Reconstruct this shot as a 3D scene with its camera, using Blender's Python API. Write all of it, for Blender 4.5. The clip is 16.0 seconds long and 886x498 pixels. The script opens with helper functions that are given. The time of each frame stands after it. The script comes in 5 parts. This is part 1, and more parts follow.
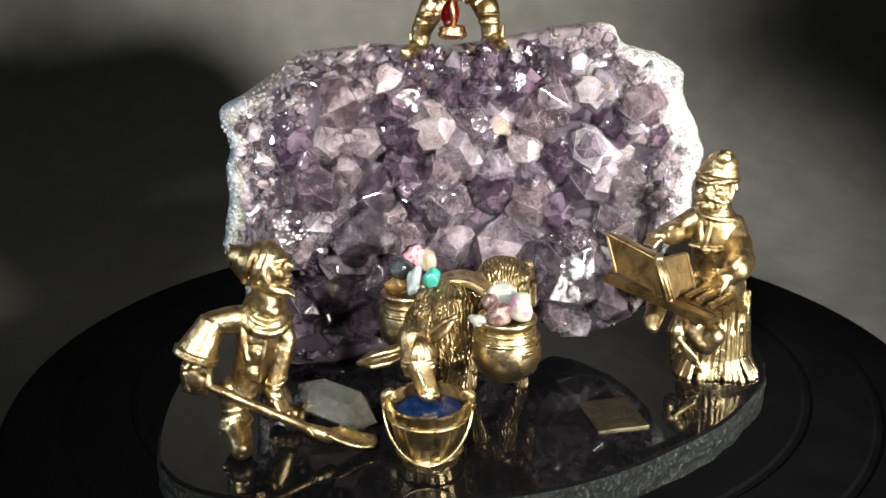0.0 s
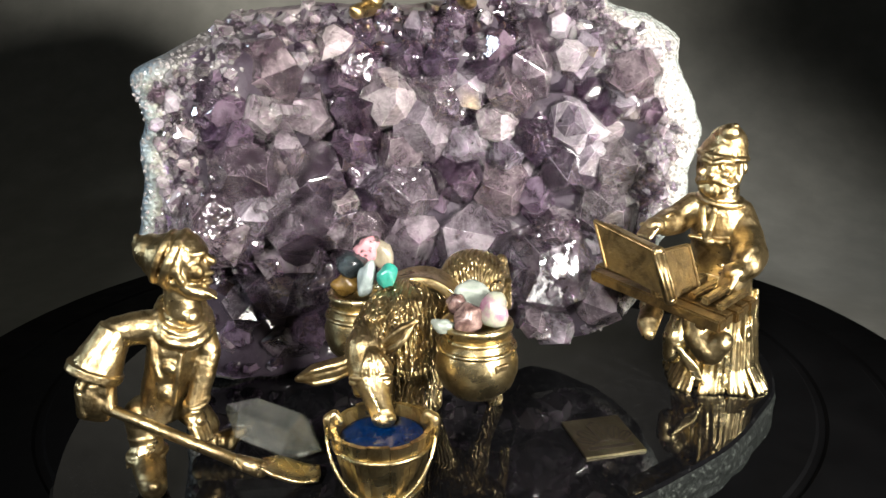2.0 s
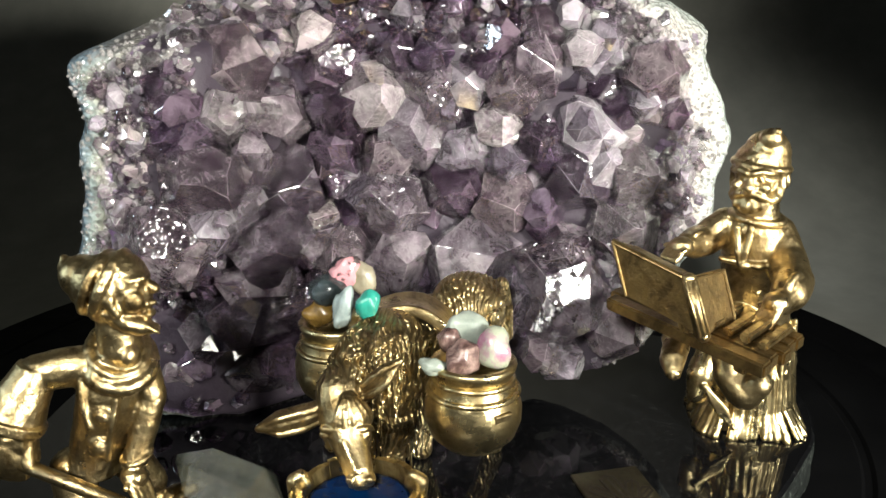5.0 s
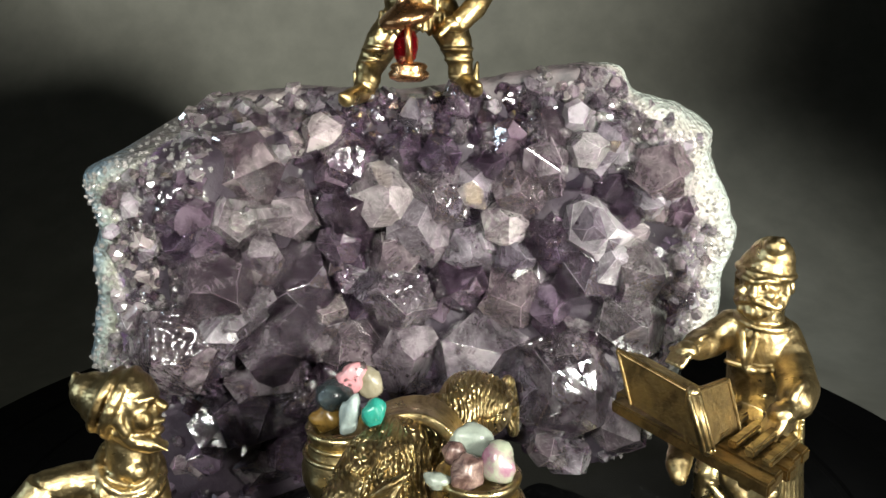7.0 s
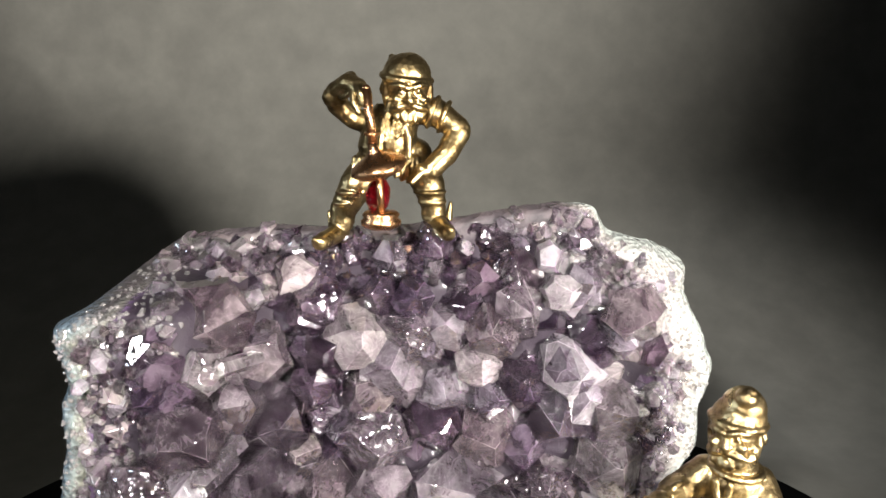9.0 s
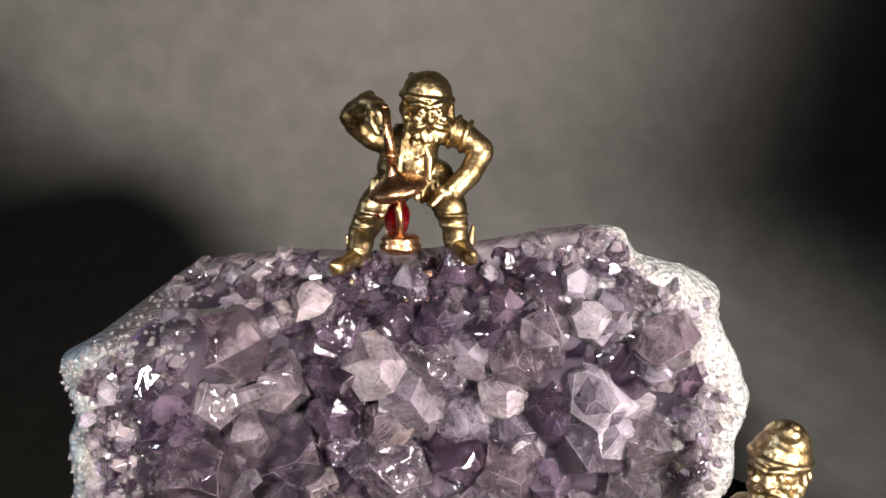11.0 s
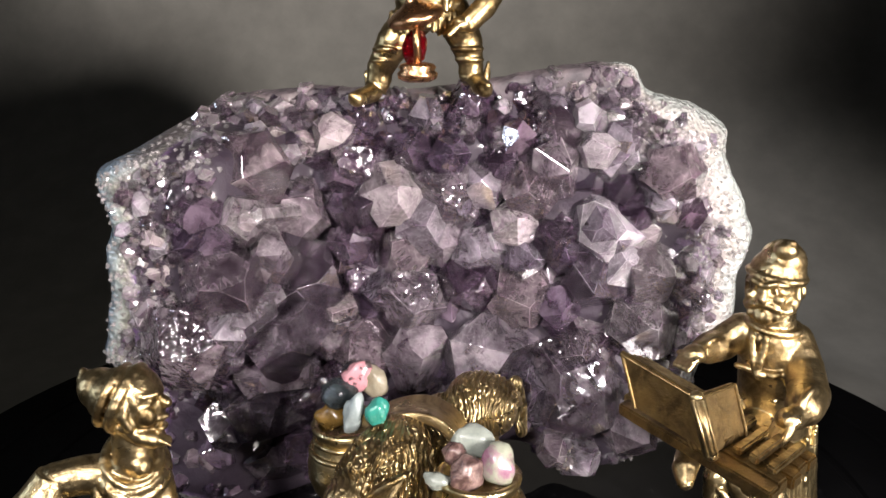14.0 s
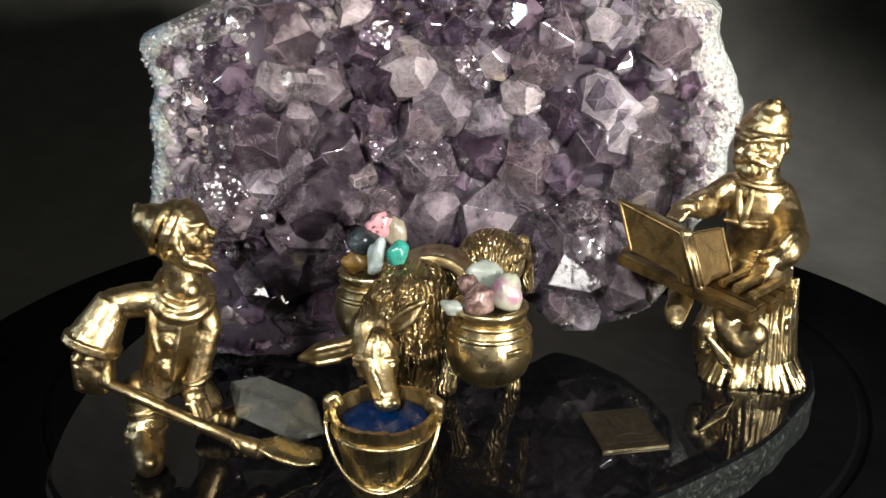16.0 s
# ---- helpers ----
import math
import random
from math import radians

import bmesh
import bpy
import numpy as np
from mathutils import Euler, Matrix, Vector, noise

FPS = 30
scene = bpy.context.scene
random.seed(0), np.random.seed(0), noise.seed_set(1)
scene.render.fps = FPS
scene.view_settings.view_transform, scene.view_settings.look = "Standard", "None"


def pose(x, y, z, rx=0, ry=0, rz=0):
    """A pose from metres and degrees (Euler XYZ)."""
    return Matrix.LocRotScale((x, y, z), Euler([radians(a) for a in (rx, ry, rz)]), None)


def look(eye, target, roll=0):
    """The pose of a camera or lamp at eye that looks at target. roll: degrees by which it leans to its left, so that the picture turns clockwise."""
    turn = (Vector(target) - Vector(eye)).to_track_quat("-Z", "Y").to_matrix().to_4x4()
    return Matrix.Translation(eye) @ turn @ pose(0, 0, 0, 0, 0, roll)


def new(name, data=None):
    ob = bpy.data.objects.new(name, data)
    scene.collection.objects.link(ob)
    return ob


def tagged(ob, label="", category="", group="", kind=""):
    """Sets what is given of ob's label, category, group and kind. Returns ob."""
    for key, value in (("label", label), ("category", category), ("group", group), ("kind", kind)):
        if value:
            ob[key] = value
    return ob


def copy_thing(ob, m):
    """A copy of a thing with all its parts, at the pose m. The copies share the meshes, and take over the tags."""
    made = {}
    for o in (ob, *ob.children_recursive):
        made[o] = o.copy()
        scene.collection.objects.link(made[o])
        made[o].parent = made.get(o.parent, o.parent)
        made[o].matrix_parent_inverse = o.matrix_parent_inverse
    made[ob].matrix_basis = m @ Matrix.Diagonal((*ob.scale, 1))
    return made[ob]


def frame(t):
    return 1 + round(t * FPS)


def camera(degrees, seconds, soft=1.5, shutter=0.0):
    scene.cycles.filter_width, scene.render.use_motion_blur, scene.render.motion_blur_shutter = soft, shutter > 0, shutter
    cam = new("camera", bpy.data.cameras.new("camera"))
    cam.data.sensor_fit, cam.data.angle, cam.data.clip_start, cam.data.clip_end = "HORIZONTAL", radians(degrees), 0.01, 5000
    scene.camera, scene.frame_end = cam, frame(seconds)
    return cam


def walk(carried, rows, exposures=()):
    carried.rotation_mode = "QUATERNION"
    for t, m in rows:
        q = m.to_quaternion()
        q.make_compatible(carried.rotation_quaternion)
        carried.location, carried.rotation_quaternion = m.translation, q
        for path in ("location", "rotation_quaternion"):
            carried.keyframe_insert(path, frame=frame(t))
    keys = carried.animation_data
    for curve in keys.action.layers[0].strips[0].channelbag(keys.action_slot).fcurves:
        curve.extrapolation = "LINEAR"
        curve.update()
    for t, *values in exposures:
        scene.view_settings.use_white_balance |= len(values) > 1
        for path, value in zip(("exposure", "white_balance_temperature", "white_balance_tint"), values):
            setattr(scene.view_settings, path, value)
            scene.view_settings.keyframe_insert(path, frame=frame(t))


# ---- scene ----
cam = camera(56.6, 16.0)
PATH = [
    (0, (0.00219, -0.29224, 0.13479), (-0.00862, -0.05322, 0.06230), -0.99),
    (0.5, (0.00061, -0.28330, 0.12927), (-0.00812, -0.04393, 0.05768), -0.88),
    (1, (0.00102, -0.27230, 0.12451), (-0.00542, -0.03251, 0.05411), -0.90),
    (1.5, (0.00278, -0.26046, 0.12209), (-0.00083, -0.02094, 0.05056), -0.83),
    (2, (0.00368, -0.25088, 0.11817), (0.00198, -0.01115, 0.04729), -0.62),
    (2.5, (0.00450, -0.24571, 0.11458), (0.00231, -0.00616, 0.04310), -0.61),
    (3, (0.00446, -0.24320, 0.11344), (0.00283, -0.00333, 0.04303), -0.45),
    (5.3, (0.00436, -0.21481, 0.11271), (0.00413, 0.02547, 0.04367), -0.03),
    (5.5, (0.00505, -0.21451, 0.11500), (0.00346, 0.02606, 0.04702), -0.01),
    (6, (0.00247, -0.21695, 0.11845), (-0.00038, 0.02415, 0.05242), 0.03),
    (6.5, (0.00176, -0.21775, 0.12517), (-0.00293, 0.02390, 0.06129), 0.02),
    (7, (0.00604, -0.21403, 0.13149), (0.00183, 0.02837, 0.07045), -0.03),
    (7.5, (0.00752, -0.21367, 0.14124), (0.00200, 0.02945, 0.08327), -0.15),
    (8, (0.01115, -0.21568, 0.14877), (0.00574, 0.02853, 0.09553), -0.23),
    (8.5, (0.01261, -0.21355, 0.15499), (0.00699, 0.03162, 0.10642), -0.24),
    (8.7, (0.01226, -0.21163, 0.15677), (0.00932, 0.03370, 0.10877), -0.13),
    (11, (0.01257, -0.19955, 0.15601), (0.00226, 0.04689, 0.11528), -0.59),
    (11.5, (0.01003, -0.20175, 0.15482), (-0.00281, 0.04458, 0.11407), -0.55),
    (12, (0.00929, -0.20334, 0.15296), (-0.00456, 0.04228, 0.10848), -0.55),
    (12.5, (0.01239, -0.20390, 0.15015), (-0.00127, 0.04081, 0.10086), -0.60),
    (13, (0.01301, -0.20493, 0.14421), (-0.00063, 0.03887, 0.09058), -0.55),
    (13.5, (0.01547, -0.20767, 0.13742), (0.00021, 0.03483, 0.07861), -0.33),
    (14, (0.01393, -0.21372, 0.13308), (-0.00172, 0.02777, 0.07033), -0.22),
    (14.5, (0.01123, -0.22355, 0.12727), (-0.00456, 0.01750, 0.06287), -0.23),
    (15, (0.01197, -0.22869, 0.12288), (-0.00362, 0.01113, 0.05400), -0.25),
    (15.5, (0.01153, -0.23500, 0.11697), (-0.00442, 0.00406, 0.04556), -0.24),
    (16, (0.01332, -0.24014, 0.11356), (-0.00394, -0.00251, 0.03785), -0.29),
]
walk(cam, [(t, look(eye, target, roll)) for t, eye, target, roll in PATH],
     [(0.0, 0.12, 6500, 11), (3.0, -0.12, 6500, 9), (5.5, -0.28, 6500, 3), (6.5, -0.45, 6500, 2), (7.5, -0.42, 6500, 2), (8.5, -0.12, 6500, 8),
      (11.0, -0.38, 6500, 20), (13.5, -0.45, 6500, 20), (16.0, -0.5, 6500, 11)])


# ---- light ----
world = bpy.data.worlds.new("dim_room")
world.use_nodes = True
scene.world = world
world.node_tree.nodes["Background"].inputs[0].default_value = (0.9, 0.95, 1.0, 1)
world.node_tree.nodes["Background"].inputs[1].default_value = 0.006


def area_lamp(name, eye, target, size, watts, colour, spread=180):
    data = bpy.data.lights.new(name, "AREA")
    data.shape, data.size, data.size_y, data.energy, data.color = "RECTANGLE", size[0], size[1], watts, colour
    data.spread = radians(spread)
    lamp = new(name, data)
    lamp.matrix_world = look(eye, target)
    return lamp


def spot_lamp(name, eye, target, radius, degrees, blend, watts, colour):
    data = bpy.data.lights.new(name, "SPOT")
    data.shadow_soft_size, data.spot_size, data.spot_blend, data.energy, data.color = radius, radians(degrees), blend, watts, colour
    lamp = new(name, data)
    lamp.matrix_world = look(eye, target)
    return lamp


spot_lamp("backdrop_spot", (0.37, -0.40, 0.115), (-0.36, 0.43, 0.42), 0.045, 72, 1.0, 64.0, (1.0, 0.95, 0.87))
spot_lamp("front_spot", (-0.16, -0.62, 0.42), (0.012, -0.01, 0.052), 0.06, 26.5, 0.5, 40.0, (1.0, 0.97, 0.92))
spot_lamp("rim_spot", (-0.62, -0.16, 0.24), (-0.05, 0.0, 0.06), 0.05, 24, 0.6, 4.5, (0.70, 0.86, 1.0))
# Unseen soft fill behind the eye, added to give the gilt broad reflections.
area_lamp("soft_fill_lamp", (-0.3, -1.5, 0.75), (0.0, 0.0, 0.06), (1.1, 0.9), 0.85, (0.92, 0.96, 1.0))
spot_lamp("side_spot", (0.52, -0.52, 0.34), (0.095, -0.03, 0.015), 0.05, 18, 0.8, 50.0, (1.0, 0.97, 0.92))


# ---- materials ----
def material(name):
    m = bpy.data.materials.new(name)
    m.use_nodes = True
    return m, m.node_tree.nodes, m.node_tree.links, m.node_tree.nodes["Principled BSDF"]


def noise_node(nodes, links, scale, detail=4.0, rough=0.55, distort=0.0, where="Object"):
    tc = nodes.new("ShaderNodeTexCoord")
    n = nodes.new("ShaderNodeTexNoise")
    n.inputs["Scale"].default_value, n.inputs["Detail"].default_value = scale, detail
    n.inputs["Roughness"].default_value, n.inputs["Distortion"].default_value = rough, distort
    links.new(tc.outputs[where], n.inputs["Vector"])
    return n


def ramp_node(nodes, links, source, stops):
    r = nodes.new("ShaderNodeValToRGB")
    while len(r.color_ramp.elements) < len(stops):
        r.color_ramp.elements.new(0.5)
    for el, (at, c) in zip(r.color_ramp.elements, stops):
        el.position = at
        el.color = (*c, 1) if len(c) == 3 else c
    links.new(source, r.inputs["Fac"])
    return r


def range_node(nodes, links, source, a, b, c, d):
    r = nodes.new("ShaderNodeMapRange")
    for i, v in enumerate((a, b, c, d)):
        r.inputs[i + 1].default_value = v
    links.new(source, r.inputs["Value"])
    return r


def bump_node(nodes, links, height, strength, distance, under=None):
    b = nodes.new("ShaderNodeBump")
    b.inputs["Strength"].default_value, b.inputs["Distance"].default_value = strength, distance
    links.new(height, b.inputs["Height"])
    if under:
        links.new(under.outputs["Normal"], b.inputs["Normal"])
    return b


def metal(name, light, dark, rough=0.22, relief=0.0004, scale=260):
    m, n, l, p = material(name)
    big = noise_node(n, l, scale, 3, 0.5)
    stain = noise_node(n, l, scale * 0.5, 6, 0.62, 0.5)
    col = ramp_node(n, l, stain.outputs["Fac"], [(0.36, dark), (0.56, light), (0.8, [min(1, c * 1.12) for c in light])])
    l.new(col.outputs["Color"], p.inputs["Base Color"])
    rg = range_node(n, l, stain.outputs["Fac"], 0.35, 0.65, rough * 1.35, rough * 0.85)
    l.new(rg.outputs["Result"], p.inputs["Roughness"])
    p.inputs["Metallic"].default_value = 1.0
    b1 = bump_node(n, l, big.outputs["Fac"], 0.5, relief)
    grain = noise_node(n, l, scale * 3.6, 5, 0.62)
    b2 = bump_node(n, l, grain.outputs["Fac"], 0.7, relief * 0.5, b1)
    l.new(b2.outputs["Normal"], p.inputs["Normal"])
    return m


# Upper gnome: a browner gilt, darkened too for the weaker light up there.
DIMMED_BRONZE = metal("dimmed_brown_gilt_bronze", (0.44, 0.335, 0.165), (0.13, 0.088, 0.038), 0.31, 0.00035)
GOLD = metal("aged_gilt_brass", (0.52, 0.405, 0.215), (0.13, 0.09, 0.04), 0.30, 0.0005)
GOLD_DARK = metal("dull_brown_bronze", (0.27, 0.19, 0.085), (0.09, 0.06, 0.026), 0.36, 0.0005)
PALE_BRASS = metal("polished_and_lit_pale_brass", (0.60, 0.485, 0.26), (0.25, 0.185, 0.085), 0.27, 0.0003)
PLAQUE_BRASS = metal("dull_grey_brass", (0.17, 0.147, 0.09), (0.10, 0.085, 0.05), 0.34, 0.0003)


def combed_fur(name, base):
    """Cast hair: the metal with fine wavy grooves on neck, chest and rump; the head stays smooth."""
    m = base.copy()
    m.name = name
    n, l = m.node_tree.nodes, m.node_tree.links
    p = n["Principled BSDF"]
    tc = n.new("ShaderNodeTexCoord")
    w = n.new("ShaderNodeTexWave")
    w.inputs["Scale"].default_value, w.inputs["Distortion"].default_value = 240, 16.0
    w.inputs["Detail"].default_value, w.inputs["Detail Scale"].default_value, w.inputs["Detail Roughness"].default_value = 3.0, 0.5, 0.6
    l.new(tc.outputs["Object"], w.inputs["Vector"])
    xyz = n.new("ShaderNodeSeparateXYZ")
    l.new(tc.outputs["Object"], xyz.inputs[0])
    where = range_node(n, l, xyz.outputs["Y"], -0.057, -0.051, 0.0, 0.9)
    b = n.new("ShaderNodeBump")
    b.inputs["Distance"].default_value = 0.0011
    l.new(w.outputs["Fac"], b.inputs["Height"])
    l.new(where.outputs["Result"], b.inputs["Strength"])
    l.new(p.inputs["Normal"].links[0].from_socket, b.inputs["Normal"])
    l.new(b.outputs["Normal"], p.inputs["Normal"])
    return m


FUR_GOLD = combed_fur("combed_gilt_fur", GOLD)
COPPER = metal("reddish_bronze", (0.55, 0.30, 0.15), (0.33, 0.17, 0.08), 0.25)


def crystal_material(name, tints, clear, milk, through_light=0.35, fog=0.40):
    """Quartz: clear at the faces, with milky veils and fine cracks inside and a tint that changes from crystal to crystal."""
    m, n, l, p = material(name)
    info, geo = n.new("ShaderNodeObjectInfo"), n.new("ShaderNodeNewGeometry")
    both_random = n.new("ShaderNodeMath")
    both_random.operation = "ADD"
    l.new(info.outputs["Random"], both_random.inputs[0])
    l.new(geo.outputs["Random Per Island"], both_random.inputs[1])
    part_random = n.new("ShaderNodeMath")
    part_random.operation = "FRACT"
    l.new(both_random.outputs[0], part_random.inputs[0])
    tint = ramp_node(n, l, part_random.outputs[0], tints)
    face = n.new("ShaderNodeAttribute")
    face.attribute_name = "frost"
    veil = noise_node(n, l, 85, 7, 0.6, 0.3)
    crack = noise_node(n, l, 170, 5, 0.55, 1.2)
    ridge = ramp_node(n, l, crack.outputs["Fac"], [(0.455, (0, 0, 0)), (0.5, (1, 1, 1)), (0.545, (0, 0, 0))])
    cloud = range_node(n, l, veil.outputs["Fac"], 0.40, 0.75, 0.0, 1.0)
    grey = n.new("ShaderNodeMath")
    grey.operation = "MULTIPLY"
    l.new(cloud.outputs["Result"], grey.inputs[0])
    l.new(face.outputs["Fac"], grey.inputs[1])
    sel = n.new("ShaderNodeMath")
    sel.operation = "MULTIPLY_ADD"
    sel.use_clamp = True
    l.new(ridge.outputs["Color"], sel.inputs[0])
    sel.inputs[1].default_value = 0.15
    l.new(grey.outputs[0], sel.inputs[2])
    mix = n.new("ShaderNodeMix")
    mix.data_type = "RGBA"
    v = range_node(n, l, sel.outputs[0], 0.0, 1.0, 0.0, milk)
    l.new(v.outputs["Result"], mix.inputs["Factor"])
    l.new(tint.outputs["Color"], mix.inputs["A"])
    mix.inputs["B"].default_value = (0.90, 0.77, 0.83, 1)
    l.new(mix.outputs["Result"], p.inputs["Base Color"])
    t = range_node(n, l, sel.outputs[0], 0.0, 1.0, clear, clear * fog)
    l.new(t.outputs["Result"], p.inputs["Transmission Weight"])
    fine = noise_node(n, l, 700, 3)
    r = range_node(n, l, fine.outputs["Fac"], 0.45, 0.8, 0.01, 0.09)
    l.new(r.outputs["Result"], p.inputs["Roughness"])
    p.inputs["IOR"].default_value = 1.55
    steps = noise_node(n, l, 330, 4, 0.5, 0.8)
    wavy = bump_node(n, l, steps.outputs["Fac"], 0.35, 0.0006)
    l.new(wavy.outputs["Normal"], p.inputs["Normal"])
    l.new(wavy.outputs["Normal"], p.inputs["Coat Normal"])
    p.inputs["Coat Weight"].default_value, p.inputs["Coat IOR"].default_value, p.inputs["Coat Roughness"].default_value = 0.6, 1.7, 0.02
    see = n.new("ShaderNodeBsdfTransparent")
    l.new(tint.outputs["Color"], see.inputs["Color"])
    both = n.new("ShaderNodeMixShader")
    both.inputs[0].default_value = through_light
    l.new(p.outputs[0], both.inputs[1])
    l.new(see.outputs[0], both.inputs[2])
    l.new(both.outputs[0], n["Material Output"].inputs["Surface"])
    return m


def math_node(nodes, links, op, a, b, c=None, clamp=False):
    m = nodes.new("ShaderNodeMath")
    m.operation, m.use_clamp = op, clamp
    for i, v in enumerate((a, b, c)):
        if v is None:
            continue
        if isinstance(v, (int, float)):
            m.inputs[i].default_value = v
        else:
            links.new(v, m.inputs[i])
    return m.outputs[0]


def amethyst_material(name, deep, pale, clear, frost=0.5):
    """Amethyst: facets that differ in clearness, feathery veils and dark specks inside, edges painted paler for wear
    and highlights, wet-looking faces.
    """
    m, n, l, p = material(name)
    info, geo = n.new("ShaderNodeObjectInfo"), n.new("ShaderNodeNewGeometry")
    rnd = math_node(n, l, "FRACT", math_node(n, l, "ADD", info.outputs["Random"], geo.outputs["Random Per Island"]), 0.0)
    face = n.new("ShaderNodeAttribute")
    face.attribute_name = "frost"
    worn = n.new("ShaderNodeAttribute")
    worn.attribute_name = "worn"
    veil = noise_node(n, l, 130, 7, 0.62, 0.6)
    cloud = range_node(n, l, veil.outputs["Fac"], 0.36, 0.66, -0.5, 0.5)
    crack = noise_node(n, l, 210, 4, 0.5, 1.6)
    ridge = ramp_node(n, l, crack.outputs["Fac"], [(0.475, (0, 0, 0)), (0.5, (1, 1, 1)), (0.525, (0, 0, 0))])
    chip = range_node(n, l, noise_node(n, l, 160, 2).outputs["Fac"], 0.42, 0.62, 0.0, 1.0)
    f = math_node(n, l, "MULTIPLY_ADD", face.outputs["Fac"], frost, 0.16)
    f = math_node(n, l, "MULTIPLY_ADD", cloud.outputs["Result"], 0.55, f)
    f = math_node(n, l, "MULTIPLY_ADD", ridge.outputs["Color"], 0.22, f)
    f = math_node(n, l, "MULTIPLY_ADD", math_node(n, l, "SUBTRACT", rnd, 0.5), 0.42, f)
    # Edge faces made paler in patches: wear, and edge highlights put into the colour.
    f = math_node(n, l, "MULTIPLY_ADD", math_node(n, l, "MULTIPLY", worn.outputs["Fac"], chip.outputs["Result"]), 0.4, f, True)
    hue = ramp_node(n, l, math_node(n, l, "FRACT", math_node(n, l, "MULTIPLY", rnd, 7.31), 0.0), [(0.0, (0.97, 0.94, 1.06)), (0.35, (1.0, 0.98, 1.02)), (0.75, (1.03, 0.97, 1.0)), (1.0, (1.06, 0.97, 0.97))])
    mix = n.new("ShaderNodeMix")
    mix.data_type = "RGBA"
    l.new(f, mix.inputs["Factor"])
    mix.inputs["A"].default_value, mix.inputs["B"].default_value = (*deep, 1), (*pale, 1)
    tinted = n.new("ShaderNodeMix")
    tinted.data_type, tinted.blend_type = "RGBA", "MULTIPLY"
    tinted.inputs["Factor"].default_value = 1.0
    l.new(mix.outputs["Result"], tinted.inputs["A"])
    l.new(hue.outputs["Color"], tinted.inputs["B"])
    speck = noise_node(n, l, 420, 3, 0.5)
    dots = ramp_node(n, l, speck.outputs["Fac"], [(0.26, (0.35, 0.30, 0.32)), (0.36, (1, 1, 1))])
    dirty = n.new("ShaderNodeMix")
    dirty.data_type, dirty.blend_type = "RGBA", "MULTIPLY"
    dirty.inputs["Factor"].default_value = 1.0
    l.new(tinted.outputs["Result"], dirty.inputs["A"])
    l.new(dots.outputs["Color"], dirty.inputs["B"])
    l.new(dirty.outputs["Result"], p.inputs["Base Color"])
    t = range_node(n, l, f, 0.0, 0.85, clear, clear * 0.45)
    l.new(t.outputs["Result"], p.inputs["Transmission Weight"])
    fine = noise_node(n, l, 500, 3)
    r = range_node(n, l, fine.outputs["Fac"], 0.4, 0.75, 0.03, 0.16)
    l.new(r.outputs["Result"], p.inputs["Roughness"])
    p.inputs["IOR"].default_value = 1.55
    p.inputs["Subsurface Weight"].default_value, p.inputs["Subsurface Scale"].default_value = 0.6, 0.004
    p.inputs["Subsurface Radius"].default_value = (1.0, 0.7, 1.0)
    steps = noise_node(n, l, 260, 3, 0.5, 0.8)
    wavy = bump_node(n, l, steps.outputs["Fac"], 0.2, 0.0005)
    shatter = noise_node(n, l, 420, 2, 0.4, 0.4)
    broken = bump_node(n, l, shatter.outputs["Fac"], 0.0, 0.002, wavy)
    l.new(range_node(n, l, math_node(n, l, "FRACT", math_node(n, l, "MULTIPLY", rnd, 3.77), 0.0), 0.74, 0.86, 0.0, 0.7).outputs["Result"], broken.inputs["Strength"])
    l.new(broken.outputs["Normal"], p.inputs["Normal"])
    l.new(broken.outputs["Normal"], p.inputs["Coat Normal"])
    p.inputs["Coat Weight"].default_value, p.inputs["Coat IOR"].default_value, p.inputs["Coat Roughness"].default_value = 0.8, 1.65, 0.03
    return m


AMETHYST = [
    amethyst_material("deep_and_shaded_amethyst", (0.039, 0.0245, 0.041), (0.153, 0.12, 0.153), 0.78, 0.2),
    amethyst_material("amethyst", (0.086, 0.066, 0.084), (0.29, 0.263, 0.280), 0.78, 0.22),
    amethyst_material("pale_amethyst", (0.178, 0.155, 0.166), (0.455, 0.425, 0.43), 0.75, 0.26),
]
CLEAR_QUARTZ = crystal_material("rock_crystal", [(0.0, (0.74, 0.78, 0.70)), (1.0, (0.80, 0.83, 0.76))], 0.96, 0.45, 0.25, 0.75)


